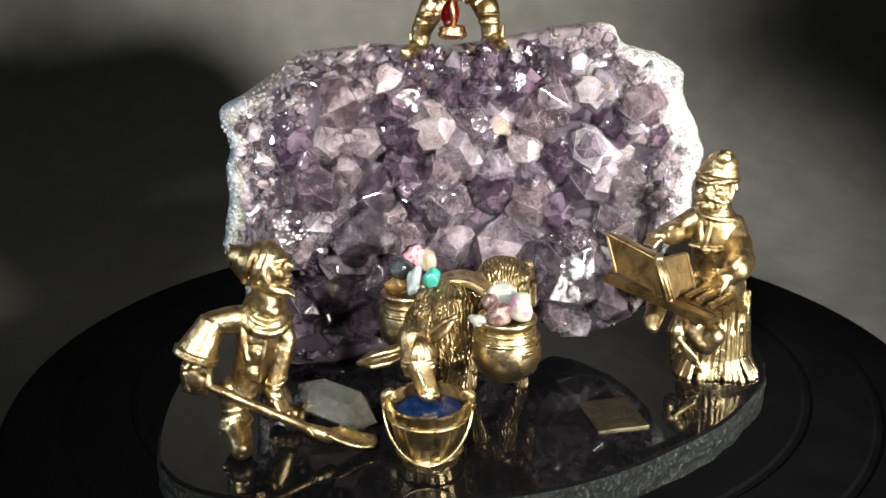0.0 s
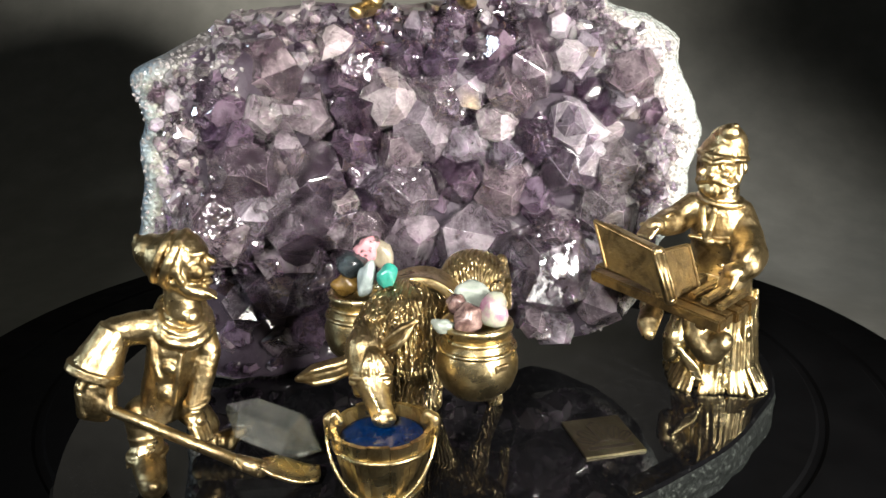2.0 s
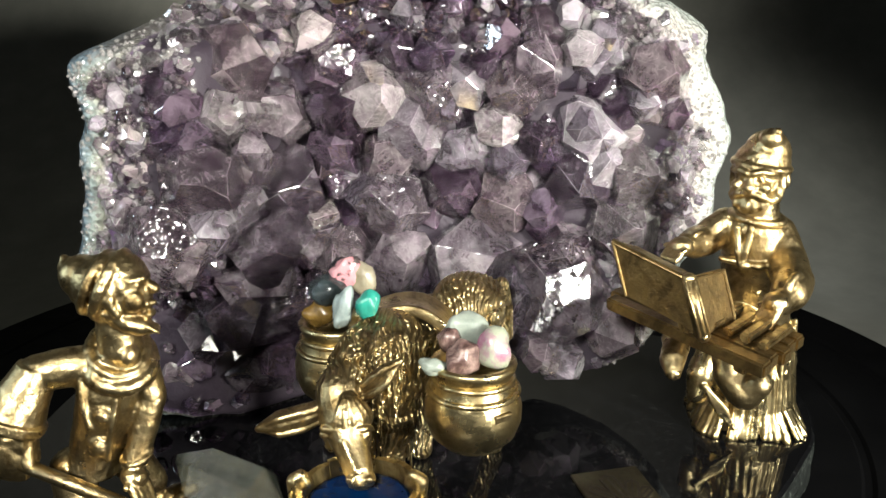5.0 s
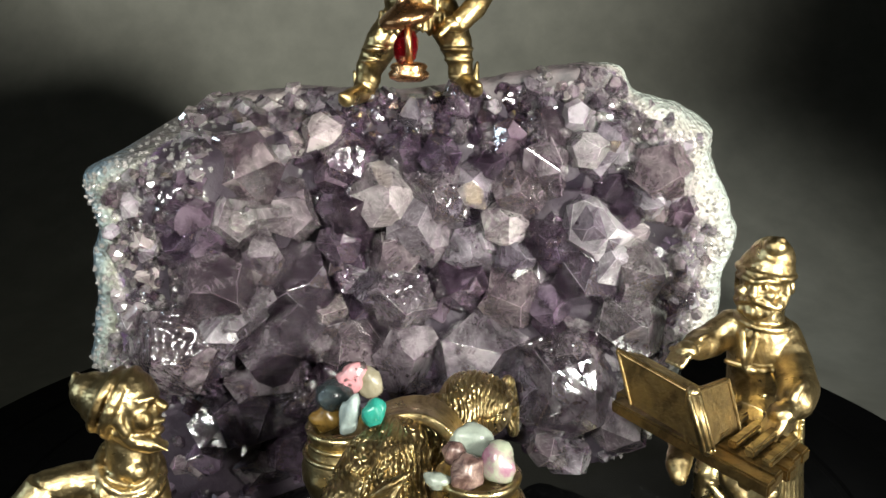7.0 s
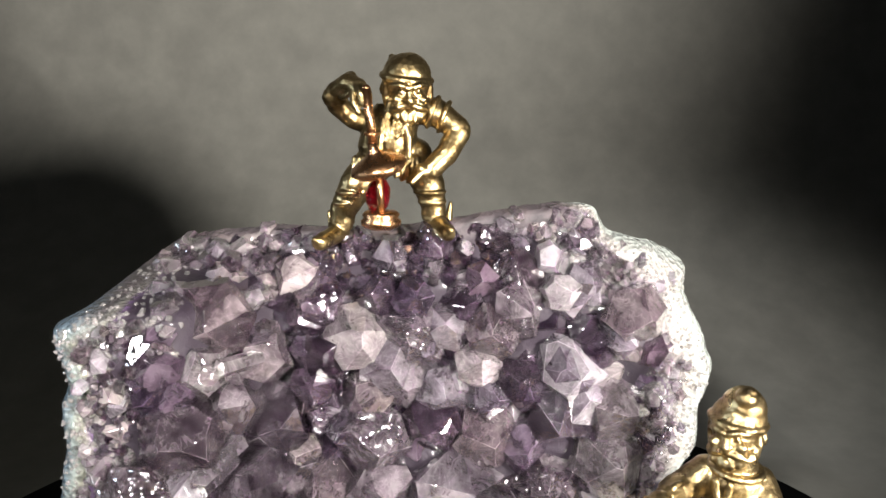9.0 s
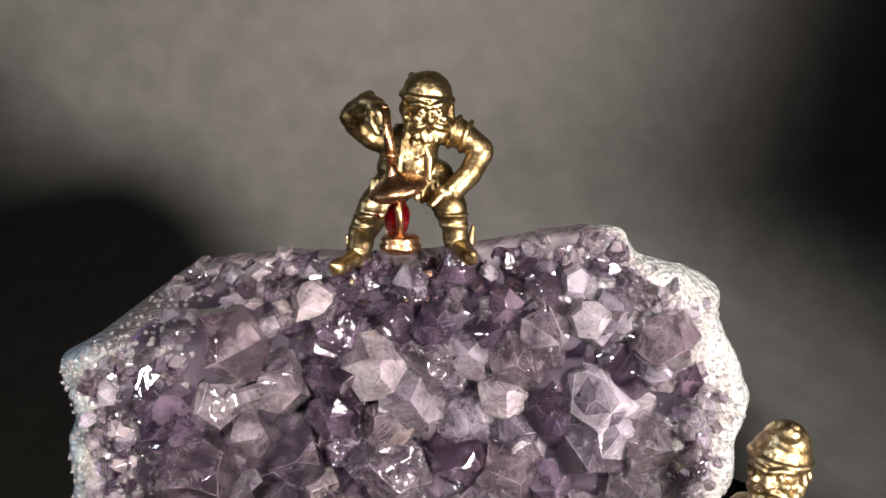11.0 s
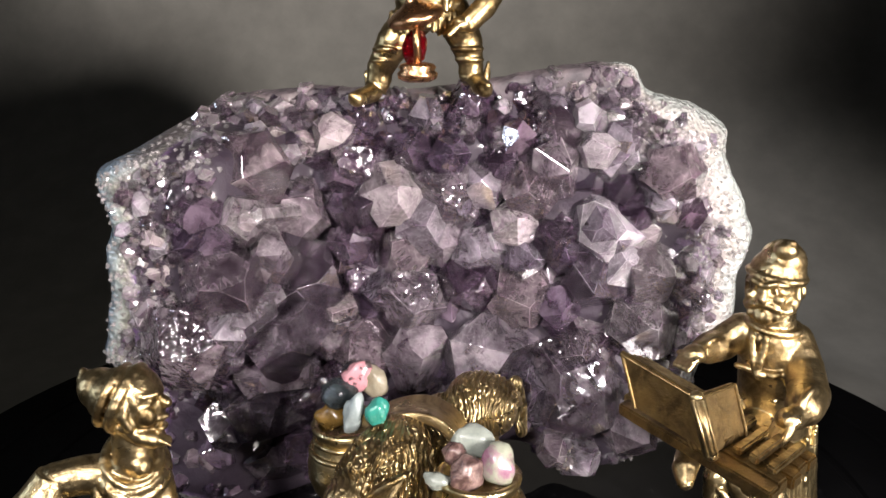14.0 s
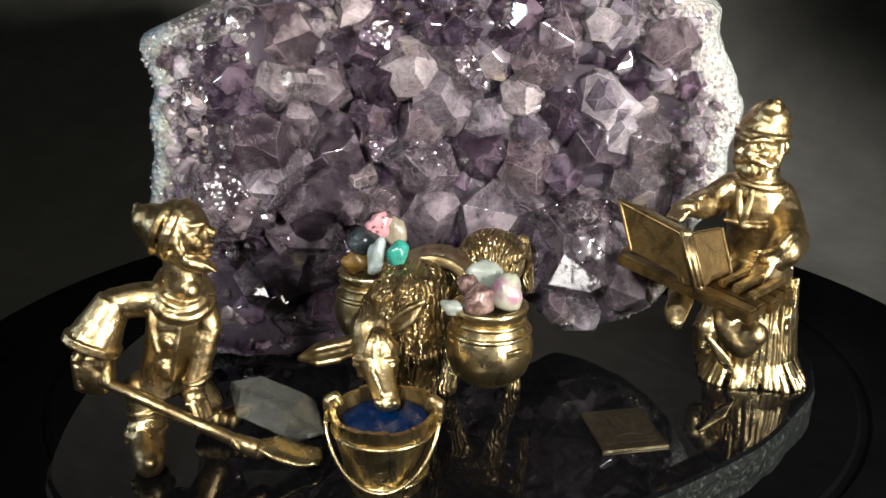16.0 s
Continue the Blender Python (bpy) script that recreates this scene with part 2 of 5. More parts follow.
def druse_material():
    """The face of the druse: purple ground inside, near black for the shade between points, a white granular band and
    blue-grey chalcedony at the outer edge.
    """
    m, n, l, p = material("druse_ground")
    at = n.new("ShaderNodeAttribute")
    at.attribute_name = "band"
    wob = noise_node(n, l, 90, 5, 0.6)
    add = n.new("ShaderNodeMath")
    add.operation = "MULTIPLY_ADD"
    l.new(wob.outputs["Fac"], add.inputs[0])
    add.inputs[1].default_value = 0.42
    l.new(at.outputs["Fac"], add.inputs[2])
    # Lowest stops near black: shade between the points, put into the ground's colour.
    col = ramp_node(n, l, add.outputs[0], [(0.0, (0.012, 0.007, 0.014)), (0.36, (0.019, 0.011, 0.021)), (0.54, (0.08, 0.055, 0.09)), (0.68, (0.19, 0.165, 0.17)), (0.82, (0.26, 0.245, 0.225)), (1.0, (0.23, 0.25, 0.235))])
    sugar = n.new("ShaderNodeTexVoronoi")
    tc = n.new("ShaderNodeTexCoord")
    # Left flank: blue-grey stone, with its cool, dimmer light also put into the colour.
    blue = ramp_node(n, l, add.outputs[0], [(0.0, (0.012, 0.007, 0.014)), (0.32, (0.019, 0.011, 0.021)), (0.50, (0.10, 0.06, 0.13)), (0.66, (0.22, 0.22, 0.18)), (0.82, (0.19, 0.22, 0.21)), (1.0, (0.085, 0.115, 0.14))])
    xyz = n.new("ShaderNodeSeparateXYZ")
    l.new(tc.outputs["Object"], xyz.inputs[0])
    flank_mix = n.new("ShaderNodeMix")
    flank_mix.data_type = "RGBA"
    where = range_node(n, l, xyz.outputs["X"], -0.07, -0.05, 0.0, 1.0)
    l.new(where.outputs["Result"], flank_mix.inputs["Factor"])
    l.new(blue.outputs["Color"], flank_mix.inputs["A"])
    l.new(col.outputs["Color"], flank_mix.inputs["B"])
    crust = n.new("ShaderNodeAttribute")
    crust.attribute_name = "crust"
    earth = ramp_node(n, l, wob.outputs["Fac"], [(0.35, (0.03, 0.026, 0.03)), (0.55, (0.08, 0.065, 0.07)), (0.75, (0.16, 0.135, 0.125))])
    crust_mix = n.new("ShaderNodeMix")
    crust_mix.data_type = "RGBA"
    l.new(crust.outputs["Fac"], crust_mix.inputs["Factor"])
    l.new(flank_mix.outputs["Result"], crust_mix.inputs["A"])
    l.new(earth.outputs["Color"], crust_mix.inputs["B"])
    l.new(crust_mix.outputs["Result"], p.inputs["Base Color"])
    l.new(tc.outputs["Object"], sugar.inputs["Vector"])
    sugar.inputs["Scale"].default_value = 650
    b = bump_node(n, l, sugar.outputs["Distance"], 0.8, 0.0009)
    grain = range_node(n, l, at.outputs["Fac"], 0.05, 0.35, 0.0, 0.75)
    l.new(grain.outputs["Result"], b.inputs["Strength"])
    p.inputs["Coat Weight"].default_value, p.inputs["Coat Roughness"].default_value = 0.5, 0.1
    l.new(b.outputs["Normal"], p.inputs["Coat Normal"])
    gloss = range_node(n, l, at.outputs["Fac"], 0.05, 0.35, 0.7, 0.25)
    l.new(gloss.outputs["Result"], p.inputs["Roughness"])
    b2 = bump_node(n, l, wob.outputs["Fac"], 0.6, 0.003, b)
    l.new(b2.outputs["Normal"], p.inputs["Normal"])
    return m


def rock_material(name, stops, scale, rough, relief, coat=0.0):
    m, n, l, p = material(name)
    big = noise_node(n, l, scale, 8, 0.62, 0.4)
    fine = noise_node(n, l, scale * 9, 5, 0.6)
    col = ramp_node(n, l, big.outputs["Fac"], stops)
    l.new(col.outputs["Color"], p.inputs["Base Color"])
    b = bump_node(n, l, big.outputs["Fac"], 0.7, relief)
    b2 = bump_node(n, l, fine.outputs["Fac"], 0.7, relief * 0.25, b)
    l.new(b2.outputs["Normal"], p.inputs["Normal"])
    p.inputs["Roughness"].default_value = rough
    p.inputs["Coat Weight"].default_value = coat
    return m


DRUSE = druse_material()
CHALCEDONY = rock_material("grey_white_chalcedony", [(0.3, (0.085, 0.115, 0.125)), (0.5, (0.16, 0.18, 0.175)), (0.7, (0.29, 0.29, 0.26))], 110, 0.25, 0.002, 0.4)
RIND = rock_material("green_black_basalt_rind", [(0.3, (0.015, 0.03, 0.028)), (0.6, (0.05, 0.075, 0.065)), (0.8, (0.11, 0.12, 0.09))], 160, 0.6, 0.001)


def granite_top():
    m, n, l, p = material("polished_black_gabbro")
    fleck = noise_node(n, l, 700, 6, 0.7)
    col = ramp_node(n, l, fleck.outputs["Fac"], [(0.35, (0.002, 0.002, 0.0022)), (0.62, (0.004, 0.004, 0.0045)), (0.72, (0.03, 0.03, 0.028))])
    l.new(col.outputs["Color"], p.inputs["Base Color"])
    smear = noise_node(n, l, 45, 5)
    r = range_node(n, l, smear.outputs["Fac"], 0.35, 0.8, 0.015, 0.07)
    l.new(r.outputs["Result"], p.inputs["Roughness"])
    p.inputs["IOR"].default_value = 1.38
    return m


GRANITE = granite_top()
GRANITE_SIDE = rock_material("sawn_grey_granite_edge", [(0.35, (0.002, 0.0025, 0.0025)), (0.55, (0.010, 0.0118, 0.0105)), (0.68, (0.055, 0.062, 0.055))], 750, 0.6, 0.0008)
GRANITE_SIDE.node_tree.nodes["Principled BSDF"].inputs["Specular IOR Level"].default_value = 0.12


def plain(name, colour, rough, scale=200, vary=0.25, relief=0.0003, metallic=0.0, coat=0.0):
    m, n, l, p = material(name)
    big = noise_node(n, l, scale, 6, 0.6)
    lo = [c * (1 - vary) for c in colour]
    hi = [min(1, c * (1 + vary)) for c in colour]
    col = ramp_node(n, l, big.outputs["Fac"], [(0.3, lo), (0.7, hi)])
    l.new(col.outputs["Color"], p.inputs["Base Color"])
    r = range_node(n, l, big.outputs["Fac"], 0.3, 0.7, rough * 0.8, min(1, rough * 1.25))
    l.new(r.outputs["Result"], p.inputs["Roughness"])
    b = bump_node(n, l, big.outputs["Fac"], 0.4, relief)
    l.new(b.outputs["Normal"], p.inputs["Normal"])
    p.inputs["Metallic"].default_value, p.inputs["Coat Weight"].default_value = metallic, coat
    return m


BLACK_PLASTIC = plain("matt_black_plastic", (0.0025, 0.0025, 0.0027), 0.7, 60, 0.2, 0.0001)
BLACK_PLASTIC.node_tree.nodes["Principled BSDF"].inputs["Specular IOR Level"].default_value = 0.02
BACKDROP = plain("grey_paper", (0.19, 0.19, 0.17), 0.9, 45, 0.16, 0.0004)
ROOM_PAINT = plain("dark_room_paint", (0.06, 0.05, 0.045), 0.9, 3, 0.2, 0.001)
WATER = plain("deep_blue_enamel", (0.0006, 0.012, 0.052), 0.12, 300, 0.3, 0.0001, coat=0.0)
WATER.node_tree.nodes["Principled BSDF"].inputs["Specular IOR Level"].default_value = 0.25
ENGRAVED = plain("darkened_engraving", (0.012, 0.009, 0.006), 0.6, 700, 0.3, 0.0001)
ENGRAVED.node_tree.nodes["Principled BSDF"].inputs["Specular IOR Level"].default_value = 0.1
RED_GLASS = crystal_material("red_glass", [(0.0, (0.26, 0.006, 0.014)), (1.0, (0.3, 0.008, 0.014))], 0.85, 0.0)


# ---- shape helpers ----
def mm(*p):
    return Vector(p) * 0.001


def thing(name, at, label, category, group="", kind=""):
    ob = new(name)
    ob.empty_display_size = 0.005
    ob.location = at
    return tagged(ob, label, category, group, kind)


def mesh_of(name, bm, mat, smooth=False):
    bmesh.ops.recalc_face_normals(bm, faces=bm.faces[:])
    me = bpy.data.meshes.new(name)
    bm.to_mesh(me)
    bm.free()
    for m in mat if isinstance(mat, (list, tuple)) else [mat]:
        me.materials.append(m)
    for poly in me.polygons:
        poly.use_smooth = smooth
    return me


def part(name, bm, mat, parent, label="", smooth=False):
    """One mesh under a thing or a part; the bmesh is in world metres."""
    ob = new(name, mesh_of(name, bm, mat, smooth))
    ob.parent = parent
    up = parent
    base = Vector((0, 0, 0))
    while up:
        base += up.location
        up = up.parent
    ob.data.transform(Matrix.Translation(-base))
    return tagged(ob, label)


def solid(name, bm, mat, label, category, group="", kind="", smooth=False):
    return tagged(new(name, mesh_of(name, bm, mat, smooth)), label, category, group, kind)


def unit_sphere(level):
    bm = bmesh.new()
    bmesh.ops.create_icosphere(bm, subdivisions=level, radius=1.0)
    bm.verts.index_update()
    made = [v.co.copy() for v in bm.verts], [[v.index for v in f.verts] for f in bm.faces]
    bm.free()
    return made


SPHERES = {level: unit_sphere(level) for level in (1, 2, 3)}


def ball(bm, c, r, rot=(0, 0, 0), fine=3):
    """An ellipsoid; centre and radii in millimetres."""
    r = (r, r, r) if isinstance(r, (int, float)) else r
    fine = min(fine, 3 if max(r) > 3.5 else 2 if max(r) > 1.1 else 1)
    m = Matrix.LocRotScale(mm(*c), Euler([radians(a) for a in rot]), mm(*r))
    points, faces = SPHERES[fine]
    made = [bm.verts.new(m @ p) for p in points]
    for f in faces:
        bm.faces.new([made[i] for i in f])


def limb(bm, a, b, r1, r2=None, seg=0, ends=True):
    """A tapered round bar from a to b with round ends; millimetres."""
    r2 = r1 if r2 is None else r2
    seg = seg or (24 if max(r1, r2) > 3 else 12)
    a, b = Vector(a), Vector(b)
    q = (b - a).to_track_quat("Z", "Y").to_matrix()
    rings = []
    for p, r in ((a, r1), (b, r2)):
        rings.append([bm.verts.new((p + q @ Vector((r * math.cos(2 * math.pi * i / seg), r * math.sin(2 * math.pi * i / seg), 0))) * 0.001) for i in range(seg)])
    lo, hi = rings
    for i in range(seg):
        bm.faces.new((lo[i], lo[(i + 1) % seg], hi[(i + 1) % seg], hi[i]))
    bm.faces.new(lo[::-1])
    bm.faces.new(hi)
    if ends:
        ball(bm, a, r1)
        ball(bm, b, r2)


def loft(bm, rows, seg=28):
    """A closed body of level ellipses: rows (x, y, z, half width, half depth) in millimetres."""
    rings = []
    for x, y, z, rx, ry in rows:
        rings.append([bm.verts.new(mm(x + rx * math.cos(2 * math.pi * i / seg), y + ry * math.sin(2 * math.pi * i / seg), z)) for i in range(seg)])
    for lo, hi in zip(rings, rings[1:]):
        for i in range(seg):
            bm.faces.new((lo[i], lo[(i + 1) % seg], hi[(i + 1) % seg], hi[i]))
    bm.faces.new(rings[0][::-1])
    bm.faces.new(rings[-1])


def roll(bm, c, a, b, thick, wave=0.0, steps=22, arc=(0, 360)):
    """A rolled edge or fold: a ring through c + a cos + b sin."""
    c, a, b = Vector(c), Vector(a), Vector(b)
    pts = []
    for i in range(steps + 1):
        t = radians(arc[0] + (arc[1] - arc[0]) * i / steps)
        pts.append(tuple(c + a * math.cos(t) + b * math.sin(t) + a.cross(b).normalized() * wave * math.sin(5 * t)))
    for p, q in zip(pts, pts[1:]):
        limb(bm, p, q, thick, seg=8)


def chain(bm, *knots):
    """Bars through knots (x, y, z, radius)."""
    for k, n in zip(knots, knots[1:]):
        limb(bm, k[:3], n[:3], k[3], n[3])


def slab(bm, c, size, rot=(0, 0, 0), bevel=0.3):
    """A block with worn edges; millimetres."""
    m = Matrix.LocRotScale(mm(*c), Euler([radians(a) for a in rot]), mm(*size))
    made = bmesh.ops.create_cube(bm, size=1.0, matrix=m)
    if bevel:
        edges = {e for v in made["verts"] for e in v.link_edges}
        bmesh.ops.bevel(bm, geom=list(edges), offset=bevel * 0.001, segments=2, affect="EDGES", profile=0.6)


def lathe(bm, c, profile, seg=40, squash=1.0):
    """A turned body; profile rows (radius, height) in millimetres, from the bottom up."""
    rings = []
    for r, h in profile:
        ring = []
        for i in range(seg):
            a = 2 * math.pi * i / seg
            ring.append(bm.verts.new(mm(c[0] + r * math.cos(a), c[1] + squash * r * math.sin(a), c[2] + h)))
        rings.append(ring)
    for lo, hi in zip(rings, rings[1:]):
        for i in range(seg):
            bm.faces.new((lo[i], lo[(i + 1) % seg], hi[(i + 1) % seg], hi[i]))
    bm.faces.new(rings[0][::-1])
    bm.faces.new(rings[-1])


def ring_bar(bm, c, radius, thick, seg=40, tilt=(0, 0, 0), arc=(0, 360), squash=1.0):
    """A torus, or an arc of one; millimetres and degrees."""
    turn = Euler([radians(a) for a in tilt]).to_matrix()
    full = arc[1] - arc[0] >= 360
    n = seg if full else seg + 1
    loops = []
    for i in range(n):
        a = radians(arc[0] + (arc[1] - arc[0]) * i / seg)
        out = Vector((math.cos(a), math.sin(a) * squash, 0))
        loop = []
        for k in range(10):
            b = 2 * math.pi * k / 10
            loop.append(bm.verts.new(mm(*(Vector(c) + turn @ (out * (radius + thick * math.cos(b)) + Vector((0, 0, thick * math.sin(b))))))))
        loops.append(loop)
    for i in range(len(loops) if full else len(loops) - 1):
        p, q = loops[i], loops[(i + 1) % len(loops)]
        for k in range(10):
            bm.faces.new((p[k], p[(k + 1) % 10], q[(k + 1) % 10], q[k]))
    if not full:
        bm.faces.new(loops[0])
        bm.faces.new(loops[-1][::-1])


def tube(bm, pts, r, seg=10):
    """A bent round wire through points; millimetres."""
    loops = []
    for i, p in enumerate(pts):
        a, c = Vector(pts[max(0, i - 1)]), Vector(pts[min(len(pts) - 1, i + 1)])
        q = (c - a).to_track_quat("Z", "Y").to_matrix()
        loops.append([bm.verts.new((Vector(p) + q @ Vector((r * math.cos(2 * math.pi * k / seg), r * math.sin(2 * math.pi * k / seg), 0))) * 0.001) for k in range(seg)])
    for p, q in zip(loops, loops[1:]):
        best = min(range(seg), key=lambda s: sum((p[k].co - q[(k + s) % seg].co).length for k in range(seg)))
        for k in range(seg):
            bm.faces.new((p[k], p[(k + 1) % seg], q[(k + 1 + best) % seg], q[(k + best) % seg]))
        q[:] = [q[(k + best) % seg] for k in range(seg)]
    bm.faces.new(loops[0][::-1])
    bm.faces.new(loops[-1])


def cast(ob, voxel, soften=3):
    """Melt the pieces of a cast figure into one skin."""
    mod = ob.modifiers.new("cast", "REMESH")
    mod.mode, mod.voxel_size, mod.use_smooth_shade = "VOXEL", voxel * 0.001, True
    sm = ob.modifiers.new("worn", "SMOOTH")
    sm.factor, sm.iterations = 0.5, soften
    return ob


UNEVEN = bpy.data.textures.new("uneven_casting", "CLOUDS")
UNEVEN.noise_scale, UNEVEN.noise_depth = 0.0045, 3


def uneven(ob, depth):
    """The uneven skin of an old casting; depth in millimetres."""
    mod = ob.modifiers.new("uneven", "DISPLACE")
    mod.texture, mod.strength, mod.mid_level = UNEVEN, depth * 0.001, 0.5
    return ob


# ---- large structure ----
def smooth_step(t):
    t = max(0.0, min(1.0, t))
    return t * t * (3 - 2 * t)


def catmull(points, steps):
    """A closed smooth curve through the points."""
    out, n = [], len(points)
    for i in range(n):
        p = [Vector((*points[(i + k) % n], 0)) for k in (-1, 0, 1, 2)]
        for s in range(steps):
            t = s / steps
            v = 0.5 * ((2 * p[1]) + (p[2] - p[0]) * t + (2 * p[0] - 5 * p[1] + 4 * p[2] - p[3]) * t * t + (3 * p[1] - p[0] - 3 * p[2] + p[3]) * t ** 3)
            out.append((v.x, v.y))
    return out


def build_backdrop():
    bm = bmesh.new()
    prof = [(-0.9, -0.034), (-0.3, -0.034), (0.18, -0.034)]
    for i in range(1, 13):
        a = math.pi / 2 * i / 12
        prof.append((0.18 + 0.25 * math.sin(a), -0.034 + 0.25 * (1 - math.cos(a))))
    prof.append((0.43, 1.3))
    rows = [[bm.verts.new((x, y, z)) for y, z in prof] for x in np.linspace(-1.1, 1.1, 9)]
    for a, b in zip(rows, rows[1:]):
        for i in range(len(prof) - 1):
            bm.faces.new((a[i], b[i], b[i + 1], a[i + 1]))
    ob = solid("backdrop", bm, BACKDROP, "plain dark grey paper sweep behind the turntable", "backdrop", kind="structure", smooth=True)
    sol = ob.modifiers.new("sheet", "SOLIDIFY")
    sol.thickness, sol.offset = 0.002, -1


def build_room():
    for name, c, s in (
        ("wall_north", (0, 1700, 900), (3600, 60, 2500)), ("wall_south", (0, -1700, 900), (3600, 60, 2500)),
        ("wall_east", (1770, 0, 900), (60, 3340, 2500)), ("wall_west", (-1770, 0, 900), (60, 3340, 2500)),
        ("ceiling", (0, 0, 2180), (3600, 3460, 60)), ("floor", (0, 0, -380), (3600, 3460, 60)),
    ):
        bm = bmesh.new()
        slab(bm, c, s, bevel=0)
        solid(name, bm, ROOM_PAINT, "plain dark painted room surface", name.split("_")[0], kind="structure")
    bm = bmesh.new()
    slab(bm, (0, -100, -194), (2300, 1700, 312), bevel=4)
    solid("display_table", bm, ROOM_PAINT, "dark plain table under the paper sweep", "table")


def build_turntable():
    t = thing("turntable", mm(-3, 40, -34), "round matt black display turntable with shallow ring grooves", "turntable")
    bm = bmesh.new()
    lathe(bm, (-3, 40, -28), [(178, 0), (184, 1.5), (185, 4), (185, 13), (183.5, 15.2), (182, 16), (163, 16), (162, 15.2), (160, 15.2), (159, 16), (139, 16), (138, 15.2), (136, 15.2), (135, 16), (2, 16)], 128)
    part("disc", bm, BLACK_PLASTIC, t, smooth=False)
    bm = bmesh.new()
    lathe(bm, (-3, 40, -34), [(120, 0), (120, 6)], 64)
    part("foot", bm, BLACK_PLASTIC, t)


PLATE = [(114, 15), (108, -10), (98, -26), (83, -45), (64, -61), (44, -75), (20, -86), (-10, -92), (-45, -94), (-76, -89), (-94, -76),
         (-103, -55), (-109, -25), (-110, 10), (-104, 40), (-85, 62), (-45, 74), (0, 77), (50, 73), (90, 56), (110, 36)]


def build_plate():
    t = thing("granite_base", mm(0, 0, -12), "polished black granite plate with a rough grey edge", "stone base")
    edge = catmull(PLATE, 10)
    bm = bmesh.new()
    top = [bm.verts.new(mm(x, y, -0.9)) for x, y in edge]
    lip = [bm.verts.new(mm(x * 0.992, y * 0.99, 0)) for x, y in edge]
    for i in range(len(edge)):
        j = (i + 1) % len(edge)
        bm.faces.new((top[i], top[j], lip[j], lip[i]))
    bm.faces.new(lip)
    part("polished_top", bm, GRANITE, t)
    bm = bmesh.new()
    loops = []
    for h in (-0.92, -3, -5, -7.5, -10, -12):
        loop = []
        for x, y in edge:
            d = noise.noise(Vector((x * 0.12, y * 0.12, h * 0.3))) * 0.9 + noise.noise(Vector((x * 0.5, y * 0.5, h))) * 0.35
            d = d if h < -1 else 0
            k = 1 + (d + 0.2 * (h < -1)) / math.hypot(x, y)
            loop.append(bm.verts.new(mm(x * k, y * k, h)))
        loops.append(loop)
    for a, b in zip(loops, loops[1:]):
        for i in range(len(edge)):
            j = (i + 1) % len(edge)
            bm.faces.new((a[i], a[j], b[j], b[i]))
    bm.faces.new(loops[-1])
    part("sawn_edge", bm, GRANITE_SIDE, t, "rough grey sawn granite edge")


build_backdrop()
build_room()
build_turntable()
build_plate()


# ---- the amethyst ----
OUTLINE = [(-76, 0), (-84, 20), (-86, 48), (-85, 58), (-82, 70), (-82, 80), (-80, 89), (-83, 97), (-81, 102), (-74, 106), (-69, 112), (-64, 116), (-53, 118), (-37, 119.5), (-21, 119),
           (-6, 119), (10, 121), (26, 124), (41, 126), (51, 125), (54, 121), (56, 118.5), (67, 115), (78, 109), (79, 100), (83, 91), (87, 81), (88, 74), (85, 65), (85, 54),
           (80, 44), (73, 31), (66, 20), (56, 13), (41, 9), (30, 14), (20, 15), (4, 10), (-15, 3), (-33, 0), (-60, 0)]
MIDDLE_XZ = (0, 62)


def face_depth(x, z):
    """How far back the druse's ground lies, in millimetres; its left flank comes forward, its top falls back."""
    left = smooth_step((-34 - x) / 24)
    y = 11.0
    y -= 33 * left * (0.45 + 0.55 * smooth_step((z - 38) / 16)) * (1 - smooth_step((z - 103) / 12))
    y += 7 * smooth_step((z - 104) / 14)
    y += 8 * smooth_step((x - 62) / 16)
    y -= 5 * smooth_step((40 - z) / 25) * smooth_step((x - 15) / 15)
    return y


def inside(x, z, poly):
    hit = False
    for (x1, z1), (x2, z2) in zip(poly, poly[1:] + poly[:1]):
        if (z1 > z) != (z2 > z) and x < (x2 - x1) * (z - z1) / (z2 - z1) + x1:
            hit = not hit
    return hit


def rim_distance(x, z, poly):
    best = 1e9
    for (x1, z1), (x2, z2) in zip(poly, poly[1:] + poly[:1]):
        dx, dz = x2 - x1, z2 - z1
        t = max(0, min(1, ((x - x1) * dx + (z - z1) * dz) / (dx * dx + dz * dz + 1e-9)))
        best = min(best, math.hypot(x - x1 - t * dx, z - z1 - t * dz))
    return best


def top_mask(x, z):
    return smooth_step((z - 104) / 8) * smooth_step((x + 62) / 12) * smooth_step((46 - x) / 12)


def band_width(x, z):
    """The white outer band is wide on the flanks and thin along the top and the foot."""
    w = 2.4 + 11 * smooth_step((-60 - x) / 16) + 19 * smooth_step((x - 44) / 26)
    w += 5 * smooth_step((z - 96) / 10) * smooth_step((-30 - x) / 20)
    return w * (0.35 + 0.65 * smooth_step((z - 8) / 30))


def frosted(me):
    """Give every facet its own clearness, for the stone's frosting and for reflections that differ by face, put into
    colour; narrow edge faces are marked to be paler, for wear and painted highlights.
    """
    layer = me.attributes.new("frost", "FLOAT", "FACE")
    edge = me.attributes.new("worn", "FLOAT", "FACE")
    for poly in me.polygons:
        n = poly.normal
        key = math.sin(round(n.x * 12) * 12.9898 + round(n.y * 12) * 78.233 + round(n.z * 12) * 37.719) * 43758.5453
        layer.data[poly.index].value = (key - math.floor(key)) ** 1.2
        sides = sorted((me.vertices[a].co - me.vertices[b].co).length for a, b in poly.edge_keys)
        edge.data[poly.index].value = 1.0 if sides[0] < 0.0005 and sides[-1] > 0.0012 else 0.0
    return me


